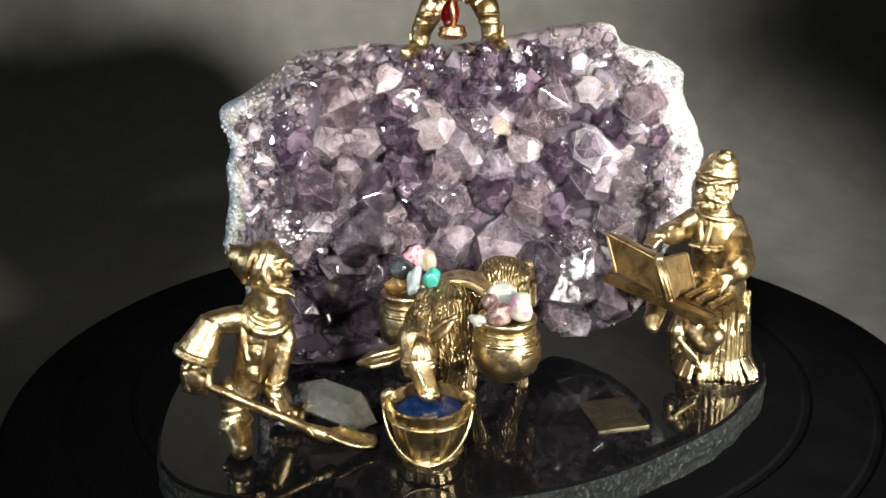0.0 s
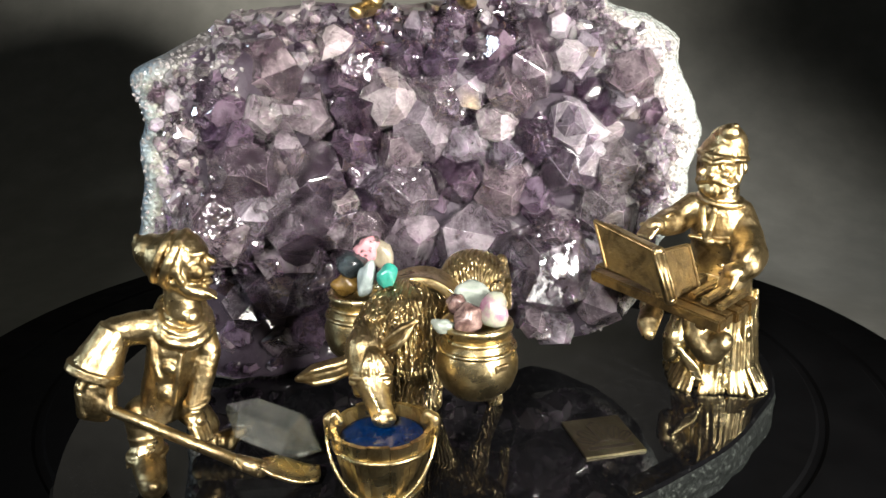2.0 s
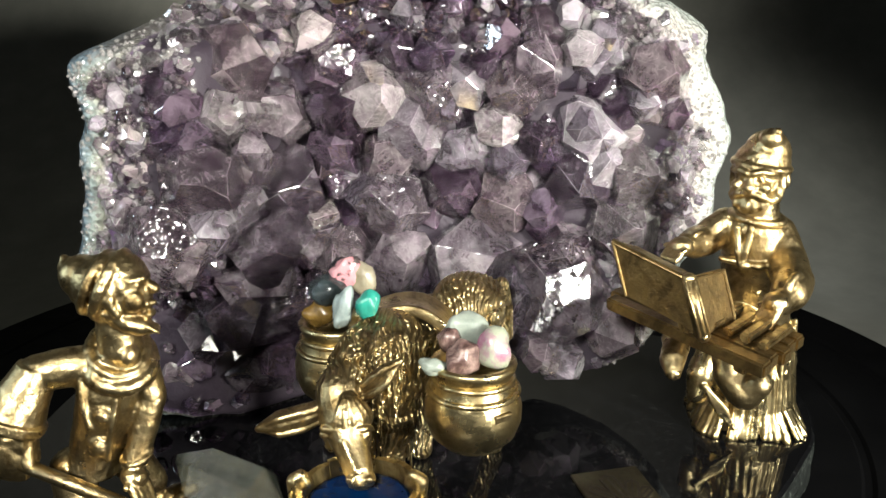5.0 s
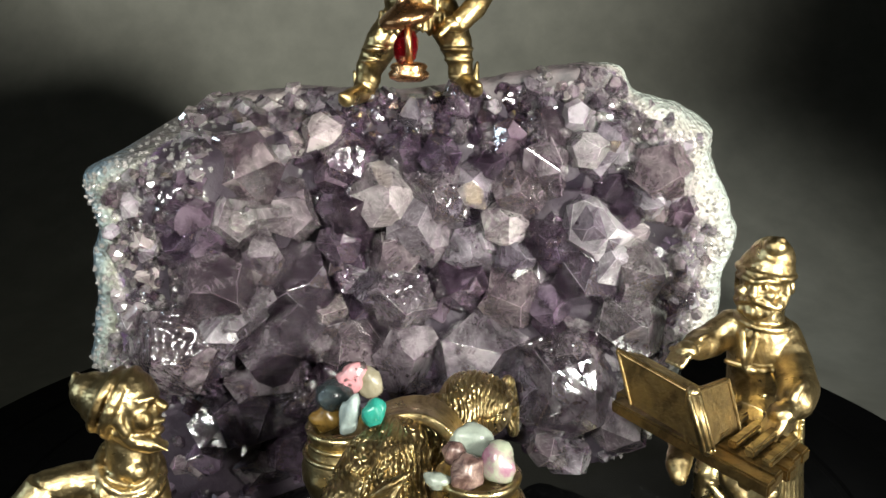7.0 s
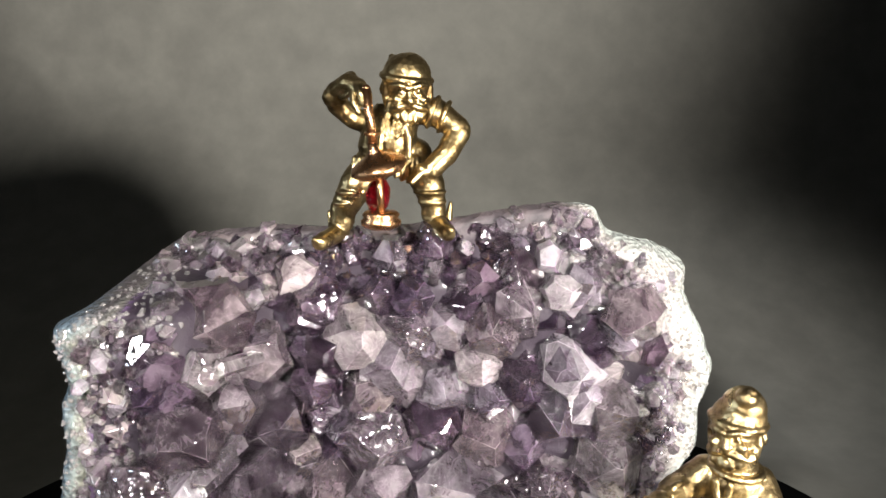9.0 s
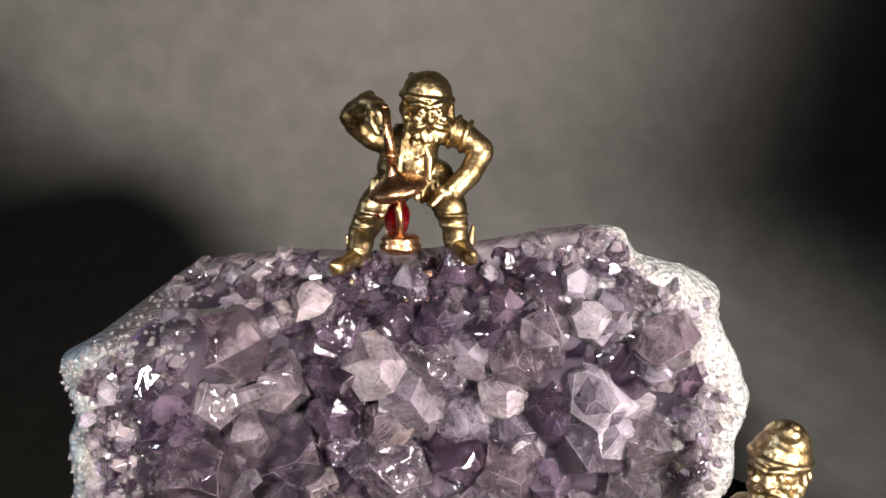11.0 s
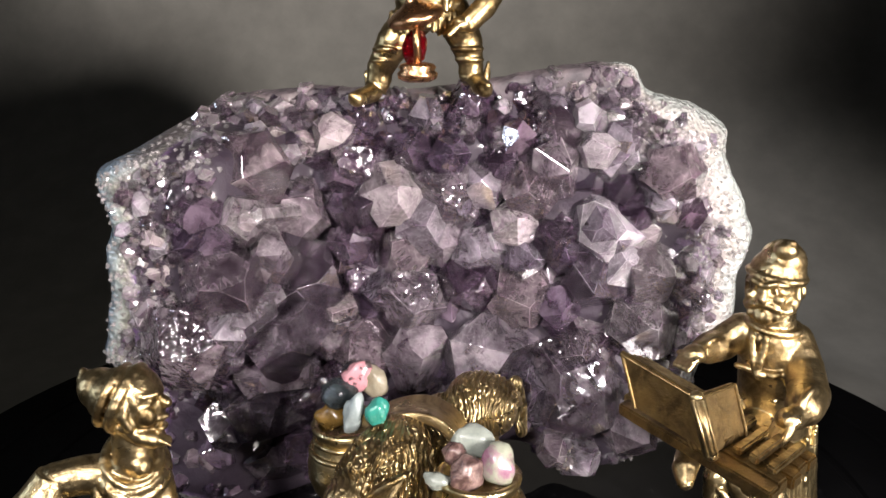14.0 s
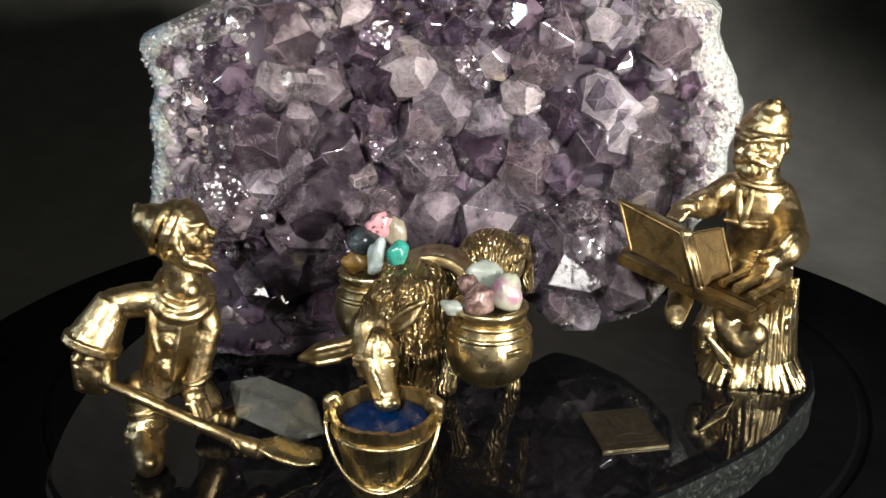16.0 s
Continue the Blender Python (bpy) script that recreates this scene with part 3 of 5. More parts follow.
def quartz_point(bm, rng, width, length, m, bevel=0.0):
    """One six-sided point; three faces of its tip are larger than the others. bevel: the narrow edge faces' width."""
    r = width * 0.5
    planes = []
    for i in range(6):
        a = math.pi / 3 * i + rng.uniform(-0.07, 0.07)
        planes.append((math.cos(a), math.sin(a), 0.0, r * rng.uniform(0.78, 1.0)))
        polar = radians(rng.uniform(35, 50))
        cut = rng.uniform(-0.10, 0.04) * r if i % 2 else rng.uniform(-0.04, 0.28) * r
        planes.append((math.sin(polar) * math.cos(a), math.sin(polar) * math.sin(a), math.cos(polar), cut))
    planes.append((0.0, 0.0, -1.0, length))
    pl = np.array(planes)
    k = len(pl)
    idx = np.array([(a, b, c) for a in range(k) for b in range(a + 1, k) for c in range(b + 1, k)])
    A, d = pl[idx][:, :, :3], pl[idx][:, :, 3]
    ok = np.abs(np.linalg.det(A)) > 1e-4
    pts = np.linalg.solve(A[ok], d[ok][:, :, None])[:, :, 0]
    pts = pts[(pts @ pl[:, :3].T <= pl[:, 3] + 1e-6).all(axis=1)]
    keep = []
    for p in pts:
        if all(abs(p - q).max() > 0.02 for q in keep):
            keep.append(p)
    made = [bm.verts.new(mm(*(m @ Vector(p)))) for p in keep]
    bmesh.ops.convex_hull(bm, input=made)
    bmesh.ops.delete(bm, geom=[v for v in made if v.is_valid and not v.link_faces], context="VERTS")
    if bevel:
        bmesh.ops.dissolve_limit(bm, angle_limit=0.02, verts=bm.verts[:], edges=bm.edges[:])
        bmesh.ops.bevel(bm, geom=bm.edges[:], offset=bevel * 0.001, segments=1, affect="EDGES", clamp_overlap=True)


UPPER = [(-33, 109, 13, 2), (-28, 101, 12, 0), (-4, 114, 10, 1), (10, 115, 14, 0), (17, 117, 4, 2), (20, 109, 10, 0), (30, 109, 16, 1), (40, 113, 9, 2), (44, 104, 11, 2),
         (50, 109, 10, 1), (-48, 99, 16, 1), (-42, 92, 13, 1), (-51, 89, 9, 2), (-22, 88, 12, 0), (-30, 95, 9, 0), (-10, 104, 13, 0), (3, 104, 12, 0), (-12, 94, 15, 2),
         (0, 93, 16, 1), (10, 96, 11, 1), (23, 93, 12, 1), (34, 98, 13, 1), (64, 98, 13, 1), (62, 89, 7, 2)]
CENTRE = [(42, 84, 16, 1), (50, 83, 15, 2), (-14, 78, 13, 1), (-4, 84, 13, 1), (0, 77, 12, 1), (20, 86, 10, 2), (30, 80, 10, 0), (11, 75, 11, 2), (25, 75, 8, 1),
          (35, 74, 10, 0), (49, 75, 14, 2), (63, 70, 15, 2), (-26, 78, 9, 0), (-47, 80, 12, 1), (-56, 74, 15, 1), (-39, 67, 19, 1), (-31, 58, 10, 2), (-20, 62, 10, 1),
          (-8, 59, 15, 1), (5, 65, 13, 0), (24, 61, 15, 1), (42, 65, 15, 1)]
LOWER = [(33, 59, 9, 0), (59, 56, 15, 2), (-66, 58, 16, 1), (-55, 61, 9, 2), (-47, 50, 15, 1), (-37, 50, 13, 1), (-27, 45, 19, 1), (-5, 45, 16, 1), (8, 44, 9, 2),
         (19, 47, 20, 1), (38, 47, 19, 1), (-59, 37, 17, 1), (-63, 26, 11, 1), (-42, 30, 16, 0), (-33, 32, 12, 0), (-46, 15, 12, 0), (22, 29, 13, 1), (37, 29, 9, 0),
         (46, 27, 21, 1), (41, 12, 9, 2), (58, 24, 12, 1), (32, 18, 7, 1), (-36, 13, 7, 2)]


def build_amethyst():
    rng = random.Random(7)
    t = thing("amethyst_cluster", mm(0, 20, 0), "standing purple amethyst druse with pale points and white edge", "amethyst")
    edge = [(x - 2.0 * smooth_step((-60 - x) / 14), z) for x, z in catmull(OUTLINE, 5)]
    n = len(edge)
    edge = [(x + 0.7 * noise.noise(Vector((x * 0.2, z * 0.2, 3))), max(0, z + 0.7 * noise.noise(Vector((x * 0.2, z * 0.2, 9)))) if z > 1 else max(0.0, z)) for x, z in edge]
    # the face
    bm = bmesh.new()
    band = bm.verts.layers.float.new("band")
    crust = bm.verts.layers.float.new("crust")
    cx, cz = MIDDLE_XZ
    prev, rims = None, None
    rings = 30
    for k in range(rings + 1):
        f = 1 - (1 - k / rings) ** 1.35 if k else 0.0
        loop = []
        for x, z in edge if k else [(cx, cz)]:
            px, pz = cx + (x - cx) * f, cz + (z - cz) * f
            y = face_depth(px, pz) + 2.2 * noise.noise(Vector((px * 0.11, pz * 0.11, 1))) + 0.8 * noise.noise(Vector((px * 0.45, pz * 0.45, 5)))
            y += 4.0 * max(0, (f - 0.965) / 0.035) ** 2
            v = bm.verts.new(mm(px, y, pz))
            v[band] = max(0.0, 1 - rim_distance(px, pz, edge) / band_width(px, pz)) * (0.85 - 0.6 * top_mask(px, pz))
            v[crust] = smooth_step((px + 80) / 10) * smooth_step((50 - px) / 10) * smooth_step((pz - 98) / 6) * smooth_step(1.7 - rim_distance(px, pz, edge) / 5)
            loop.append(v)
        if k == 1:
            for i in range(n):
                bm.faces.new((prev[0], loop[i], loop[(i + 1) % n]))
        elif k:
            for i in range(n):
                bm.faces.new((prev[i], loop[i], loop[(i + 1) % n], prev[(i + 1) % n]))
        prev = loop
    last = [v.co.copy() * 1000 for v in prev]
    part("druse_face", bm, DRUSE, t, "purple druse ground, near black for the shade in the gaps, with a white outer band", smooth=True)
    # the flanks: a band of chalcedony, then the dark rind
    def flank(name, steps, mat, label, close, pick):
        bm = bmesh.new()
        rows = []
        for s in steps:
            row = []
            for p in last:
                back = p.y + (38 + 5 * noise.noise(Vector((p.x * 0.04, p.z * 0.04, 2))) - p.y) * s
                k = 1 - 0.05 * s - 0.08 * s * s
                q = Vector((cx + (p.x - cx) * k, back, cz + (p.z - cz) * k))
                d = 1.3 * noise.noise(Vector((q.x * 0.16, q.y * 0.16, q.z * 0.16))) * min(1, s * 6)
                q.x += d
                q.z += d
                q.z = max(q.z, 0.0) if p.z < 3 else q.z
                row.append(bm.verts.new(mm(*q)))
            rows.append(row)
        for a, b in zip(rows, rows[1:]):
            for i in range(n):
                if pick(last[i]):
                    bm.faces.new((a[i], b[i], b[(i + 1) % n], a[(i + 1) % n]))
        if close:
            c = bm.verts.new(mm(cx, 42, cz))
            for i in range(n):
                bm.faces.new((rows[-1][i], rows[-1][(i + 1) % n], c))
        part(name, bm, mat, t, label, smooth=True)
    def pale(p):
        return p.x < -64 or p.x > 50

    flank("chalcedony_band", [0, 0.04, 0.08, 0.14], CHALCEDONY, "blue-grey and white chalcedony band", False, pale)
    flank("rind", [0.14, 0.28, 0.45, 0.6, 0.75, 0.9, 1.0], RIND, "dark green-black basalt rind", True, lambda p: True)
    flank("top_crust", [0, 0.04, 0.08, 0.14], RIND, "dark crust along the top", False, lambda p: not pale(p))

    # the large points
    growth = [bmesh.new() for _ in AMETHYST]

    def grow(x, z, width, tone, sink, lean):
        rng = random.Random(int(x * 100) * 7919 + int(z * 100))
        length = width * 0.9 + 12 if z < 96 else width * 0.45 + 4
        bm = bmesh.new()
        quartz_point(bm, rng, width, length, Matrix.Identity(4), 0.11)
        ob = new("crystal", frosted(mesh_of("crystal", bm, AMETHYST[tone])))
        ob.parent = t
        out = Vector((rng.uniform(-lean, lean) + 0.0045 * (x + 10), -1, rng.uniform(-lean, lean) + 0.004 * (z - 55) - 0.3 * smooth_step((z - 100) / 8)))
        turn = out.to_track_quat("Z", "Y").to_matrix().to_4x4() @ Matrix.Rotation(rng.uniform(0, 6.28), 4, "Z")
        at = Vector((x, face_depth(x, z) - sink, z))
        ob.matrix_basis = Matrix.Translation((at - Vector((0, 20, 0))) * 0.001) @ turn
        # smaller points grown into its sides
        for _ in range(rng.choice((0, 0, 0, 1, 2)) if width > 13 and z < 98 else 0):
            a, s = rng.uniform(0, 6.28), rng.uniform(0.3, 0.6)
            off = width * 0.5 * rng.uniform(0.35, 0.85)
            down = off * rng.uniform(0.55, 1.0)
            m = Matrix.Translation((off * math.cos(a), off * math.sin(a), -down)) @ pose(0, 0, 0, rng.uniform(-16, 16), rng.uniform(-16, 16), rng.uniform(-8, 8))
            quartz_point(growth[tone], rng, width * s, length - down, Matrix.Translation(at) @ turn @ m)

    big = UPPER + CENTRE + LOWER
    for x, z, w, tone in big:
        z -= 2.6 * smooth_step((z - 104) / 5)
        grow(x, z, w * (1.52 - 0.008 * w) * (1 if z < 103 else 0.72), tone, rng.uniform(-1.5, 2.5) + (6.0 + 0.28 * w if z < 106 else 5.0 + 0.1 * w), 0.34)
    # the small points between them, mostly deep-toned: shade in the gaps put into their colour
    z = 6.0
    while z < 122:
        x = -84.0
        while x < 86:
            px, pz = x + rng.uniform(-3, 3), z + rng.uniform(-3, 3)
            x += 6.8
            if not inside(px, pz, edge):
                continue
            d = rim_distance(px, pz, edge)
            if d < (3.2 if pz < 104 else 2.2):
                continue
            near = min(math.hypot(px - a, pz - b) / c for a, b, c, _ in big)
            if near < (0.45 if pz < 104 else 0.6) or (pz > 101 and px < -32) or (d < 9 and px > 52):
                continue
            w = rng.uniform(10, 15) if d > 14 else rng.uniform(6, 9) if d > 8 else rng.uniform(3.5, 6)
            tone = (rng.choice((0, 0, 0, 1)) if d > 14 else rng.choice((1, 2, 2)))
            if px > 52 and tone == 1:
                tone = 2
            # lower-left hollow: its shade put in as deeper tones
            if px < -35 and pz < 42:
                tone = rng.choice((0, 0, 1))
            grow(px, pz, w, tone, rng.uniform(0.5, 4.5) if d > 14 else rng.uniform(1.5, 3.5), 0.6 if pz < 104 else 0.3)
        z += 6.8
    # a close crust of small points under the upper edge
    for _ in range(420):
        px, pz = rng.uniform(-66, 60), rng.uniform(101, 125)
        if not inside(px, pz, edge) or rim_distance(px, pz, edge) < 2.2:
            continue
        d = rim_distance(px, pz, edge)
        out = Vector((rng.uniform(-0.6, 0.6), -1, rng.uniform(-0.35, 0.3)))
        turn = out.to_track_quat("Z", "Y").to_matrix().to_4x4() @ Matrix.Rotation(rng.uniform(0, 6.28), 4, "Z")
        width = rng.uniform(2.5, 5.0) if d < 4 else rng.uniform(3.5, 8.0)
        tone = rng.choice((1, 1, 2)) if px < -34 or px > 30 else rng.choice((0, 0, 1))
        rise = rng.uniform(0.2, 1.4) if px < -34 else rng.uniform(0.4, 3.0)
        quartz_point(growth[tone], rng, width, 7, Matrix.Translation((px, face_depth(px, pz) - rise, pz)) @ turn)
    # pale points that reach over the white band
    for _ in range(420):
        px, pz = rng.uniform(40, 88), rng.uniform(30, 124)
        if not inside(px, pz, edge):
            continue
        d = rim_distance(px, pz, edge)
        if d < 4.5 or d > 19 or rng.random() > 0.25 + 0.05 * d:
            continue
        out = Vector((rng.uniform(-0.4, 0.9), -1, rng.uniform(-0.6, 0.6)))
        turn = out.to_track_quat("Z", "Y").to_matrix().to_4x4() @ Matrix.Rotation(rng.uniform(0, 6.28), 4, "Z")
        quartz_point(growth[2 if d < 10 else rng.choice((1, 2, 2))], rng, rng.uniform(1.2, 2.4) + 0.26 * d, 7, Matrix.Translation((px, face_depth(px, pz) - rng.uniform(0.3, 1.2) - 0.12 * d, pz)) @ turn)
    # a close purple druse between the left band and the large points
    for _ in range(520):
        px, pz = rng.uniform(-80, -56), rng.uniform(34, 103)
        d = rim_distance(px, pz, edge)
        if not inside(px, pz, edge) or d < 7 or rng.random() < (d - 12) / 14:
            continue
        out = Vector((rng.uniform(-0.7, 0.5), -1, rng.uniform(-0.5, 0.7)))
        turn = out.to_track_quat("Z", "Y").to_matrix().to_4x4() @ Matrix.Rotation(rng.uniform(0, 6.28), 4, "Z")
        quartz_point(growth[rng.choice((0, 1, 1, 2)) if d > 9 else 2], rng, rng.uniform(2.0, 4.4), 6, Matrix.Translation((px, face_depth(px, pz) - rng.uniform(0.6, 2.2), pz)) @ turn)
    # chips and tiny points between and on the large ones
    for _ in range(70):
        px, pz = rng.uniform(-82, 84), rng.uniform(6, 121)
        if not inside(px, pz, edge) or rim_distance(px, pz, edge) < 3:
            continue
        near, host = min((math.hypot(px - a, pz - b) / c, (a, b, c)) for a, b, c, _ in big)
        rise = 2.0 + max(0.0, 1 - near / 0.62) * (3.5 + 0.2 * host[2])
        if pz > 104:
            rise *= 0.6
        out = Vector((rng.uniform(-0.9, 0.9), -1, rng.uniform(-0.9, 0.9)))
        turn = out.to_track_quat("Z", "Y").to_matrix().to_4x4() @ Matrix.Rotation(rng.uniform(0, 6.28), 4, "Z")
        quartz_point(growth[rng.choice((0, 1, 1, 2))], rng, rng.uniform(2.2, 5.2), 6, Matrix.Translation((px, face_depth(px, pz) - rise, pz)) @ turn)
    for bm, mat in zip(growth, AMETHYST):
        ob = part("intergrown_point", bm, mat, t, "small quartz points grown into the larger ones")
        frosted(ob.data)
        tagged(ob, kind="stuff")
    # sugar of tiny crystals on the outer band
    verts, faces = [], []
    for _ in range(4200):
        i = rng.randrange(n)
        x, z = edge[i]
        d = abs(rng.gauss(0, 0.55)) * band_width(x, z)
        f = 1 - d / math.hypot(x - cx, z - cz)
        px, pz = cx + (x - cx) * f + rng.uniform(-1, 1), cz + (z - cz) * f + rng.uniform(-1, 1)
        if not inside(px, pz, edge) or rim_distance(px, pz, edge) < 1.2:
            continue
        y = face_depth(px, pz) + 2.2 * noise.noise(Vector((px * 0.11, pz * 0.11, 1))) + 0.8 * noise.noise(Vector((px * 0.45, pz * 0.45, 5))) + 4.0 * max(0, (f - 0.965) / 0.035) ** 2
        if top_mask(px, pz) > 0.3:
            continue
        s = rng.uniform(0.25, 0.6) + 0.5 * min(1, d / 12)
        axis = Vector((rng.uniform(-0.8, 0.8), -1, rng.uniform(-0.8, 0.8))).normalized()
        q = axis.to_track_quat("Z", "Y")
        b = len(verts)
        ang = rng.uniform(0, 6.28)
        for k in range(5):
            a = ang + 2 * math.pi * k / 5
            verts.append(tuple(mm(*(Vector((px, y + 0.4, pz)) + q @ Vector((s * math.cos(a), s * math.sin(a), 0))))))
        verts.append(tuple(mm(*(Vector((px, y + 0.4, pz)) + q @ Vector((0, 0, s * 1.5))))))
        for k in range(5):
            faces.append((b + k, b + (k + 1) % 5, b + 5))
    me = bpy.data.meshes.new("crystal_sugar")
    me.from_pydata(verts, [], faces)
    me.materials.append(SUGAR)
    frosted(me)
    me.transform(Matrix.Translation(mm(0, -20, 0)))
    ob = new("crystal_sugar", me)
    ob.parent = t
    tagged(ob, "fine white crystal grains on the outer band", kind="stuff")


SUGAR = crystal_material("white_crystal_grain", [(0.0, (0.62, 0.60, 0.60)), (1.0, (0.66, 0.65, 0.62))], 0.7, 0.7, 0.45)


# ---- cast figures ----
def head_parts(bm, c, face, s, hat, beard=1.0):
    """A bearded head in a soft cap; face is the way it looks, s its size. hat: the knob's offset."""
    c, f = Vector(c), Vector(face).normalized()
    side = f.cross(Vector((0, 0, 1))).normalized()
    up = side.cross(f)
    P = lambda a, b, h: tuple(c + side * a * s + f * b * s + up * h * s)
    ball(bm, c, 5.3 * s, fine=3)
    ball(bm, P(0, 2.6, -1.0), 3.9 * s)
    limb(bm, P(0, 5.9, 1.5), P(0, 7.2, -0.5), 0.7 * s, 1.1 * s)                        # nose
    for k in (-1, 1):
        ball(bm, P(1.1 * k, 6.5, -0.6), 0.7 * s)
        chain(bm, (*P(0.6 * k, 6.3, 2.3), 0.8 * s), (*P(2.5 * k, 5.8, 2.9), 0.75 * s), (*P(4.5 * k, 4.0, 2.1), 0.5 * s))        # brow
        ball(bm, P(2.1 * k, 5.3, 1.1), 0.75 * s)                                  # eye
        ball(bm, P(2.9 * k, 5.1, -0.9), 1.5 * s)                                   # cheek
        chain(bm, (*P(0.4 * k, 6.8, -1.9), 0.85 * s), (*P(2.6 * k, 6.2, -2.5), 0.9 * s), (*P(4.6 * k, 4.6, -3.9), 0.45 * s))     # moustache
        chain(bm, (*P(5.1 * k, 1.2, 2.0), 0.9 * s), (*P(5.3 * k, 1.4, -1.2), 1.0 * s), (*P(4.8 * k, 2.2, -4.0), 0.8 * s))        # side whiskers
        ball(bm, P(5.6 * k, -0.6, -0.3), (1.0 * s, 1.4 * s, 1.8 * s))
    ball(bm, P(0, 6.1, -3.3), 0.8 * s)                                            # lip
    ball(bm, P(0, 3.3, -3.6 - 1.4 * beard), (3.4 * s, 3.0 * s, (2.0 + 1.4 * beard) * s))
    for i in range(17):                                                           # locks of the beard round the jaw
        a = radians(-88 + 11 * i)
        x, y = 4.9 * math.sin(a), 1.4 + 4.5 * math.cos(a)
        h, low = -1.4 - 2.6 * math.cos(a), -3.4 - (1.6 + 3.6 * beard) * math.cos(a)
        bend = 0.5 * math.sin(i * 2.4)
        chain(bm, (*P(x, y, h), 0.75 * s), (*P(x * 0.98 + bend, y + 0.7, (h + low) / 2), 0.8 * s), (*P(x * 0.8, y + 0.3, low), 0.35 * s))
    # soft cap: a close crown, a slanting rolled edge and a limp tip
    chain(bm, (*P(0, -0.9, 2.4), 6.1 * s), (*P(hat[0] * 0.25, -1.3, hat[2] * 0.5), 5.0 * s))
    for lift, r, w in ((2.5, 5.95, 0.8),):
        ring = [P(r * math.cos(a), -0.8 + r * math.sin(a), lift + 1.1 * math.sin(a) + 0.7 * math.cos(a)) for a in np.linspace(0, 2 * math.pi, 21)]
        for p, q in zip(ring, ring[1:]):
            limb(bm, p, q, w * s, seg=8)
    chain(bm, (*P(hat[0] * 0.25, -1.2, hat[2] * 0.55), 4.4 * s), (*P(hat[0] * 0.6, hat[1] * 0.5, hat[2] * 0.82), 2.6 * s), (*P(*hat), 1.0 * s))


def boot(bm, ankle, toe, r):
    a, b = Vector(ankle), Vector(toe)
    limb(bm, a, (a.x, a.y, b.z + r * 0.9), r * 0.95, r * 0.95)
    limb(bm, (a.x, a.y, b.z + r * 0.75), tuple(b + Vector((0, 0, r * 0.2))), r * 0.95, r * 0.75)
    d = (b - a)
    d.z = 0
    d.normalize()
    limb(bm, tuple(b + Vector((0, 0, r * 0.2))), tuple(b + d * r * 0.7 + Vector((0, 0, r * 0.55))), r * 0.7, r * 0.35)
    roll(bm, tuple(a), (r * 0.98, 0, 0.3), (0, r * 0.98, 0.2), r * 0.2)


def hand_parts(bm, c, d, s=1.0):
    c, d = Vector(c), Vector(d).normalized()
    side = d.cross(Vector((0.2, 0.1, 1))).normalized()
    ball(bm, c, (2.3 * s, 2.3 * s, 1.9 * s))
    for k in (-1.5, -0.5, 0.5, 1.5):
        a = c + side * k * s + d * 1.2 * s
        limb(bm, tuple(a), tuple(a + d * 2.4 * s + Vector((0, 0, -1.4 * s))), 0.75 * s, 0.6 * s, seg=8)
    limb(bm, tuple(c), tuple(c + side * 2.4 * s + d * 1.4 * s), 0.8 * s, 0.6 * s, seg=8)


def statue(name, bm, mat, label, voxel=0.42, soften=2, group="", uneven_depth=0.6):
    ob = solid(name, bm, mat, label, "statue", group=group, smooth=True)
    return uneven(cast(ob, voxel, soften), uneven_depth)


def fur(bm, seed, knots, count, spread, size, flow=1.0, squash=1.0):
    """Locks of hair that lie along a chain of knots (x, y, z, radius); spread: degrees round it, from its upper side."""
    rng = random.Random(seed)
    for _ in range(count):
        s = rng.uniform(0, len(knots) - 1.001)
        i = int(s)
        f = s - i
        p, q = Vector(knots[i][:3]), Vector(knots[i + 1][:3])
        c, r = p.lerp(q, f), knots[i][3] * (1 - f) + knots[i + 1][3] * f
        d = (q - p).normalized()
        side = d.cross(Vector((0, 0, 1))).normalized()
        up = side.cross(d)
        a = radians(rng.uniform(*spread))
        out = up * math.cos(a) + side * math.sin(a)
        o = c + out * (r + size * 0.35)
        lean = d * flow + Vector((rng.uniform(-0.18, 0.18), rng.uniform(-0.18, 0.18), -0.3))
        e = o + lean.normalized() * size * rng.uniform(7, 12) - out * 0.5
        limb(bm, tuple(o), tuple(e), size * 0.62, size * 0.35, seg=7)


def combed(bm, knots, first, last, gap, size, wave=0.8, seed=1):
    """Wavy ridges of hair along a chain of knots (x, y, z, radius), from one angle round it to another; gap in millimetres."""
    rng = random.Random(seed)
    r0 = max(k[3] for k in knots)
    step = math.degrees(gap / r0)
    a = first
    while a < last:
        pts, shift = [], rng.uniform(0, 6.28)
        for i, k in enumerate(knots[:-1]):
            p, q = Vector(k[:3]), Vector(knots[i + 1][:3])
            d = (q - p).normalized()
            side = d.cross(Vector((0, 0, 1)))
            side = side.normalized() if side.length > 0.05 else Vector((1, 0, 0))
            up = side.cross(d)
            for f in np.linspace(0, 1, 7)[:-1]:
                an = radians(a + wave * step * math.sin(1.3 * (i + f) * 3 + shift + 0.02 * a))
                r = k[3] * (1 - f) + knots[i + 1][3] * f
                pts.append(tuple(p.lerp(q, f) + (up * math.cos(an) + side * math.sin(an)) * (r + size * 0.5)))
        cut_at = rng.randrange(3, max(4, len(pts) - 3))
        for part_pts in (pts[:cut_at], pts[cut_at + 1:]):
            for p, q in zip(part_pts, part_pts[1:]):
                limb(bm, p, q, size, size * 0.9, seg=6, ends=False)
        a += step


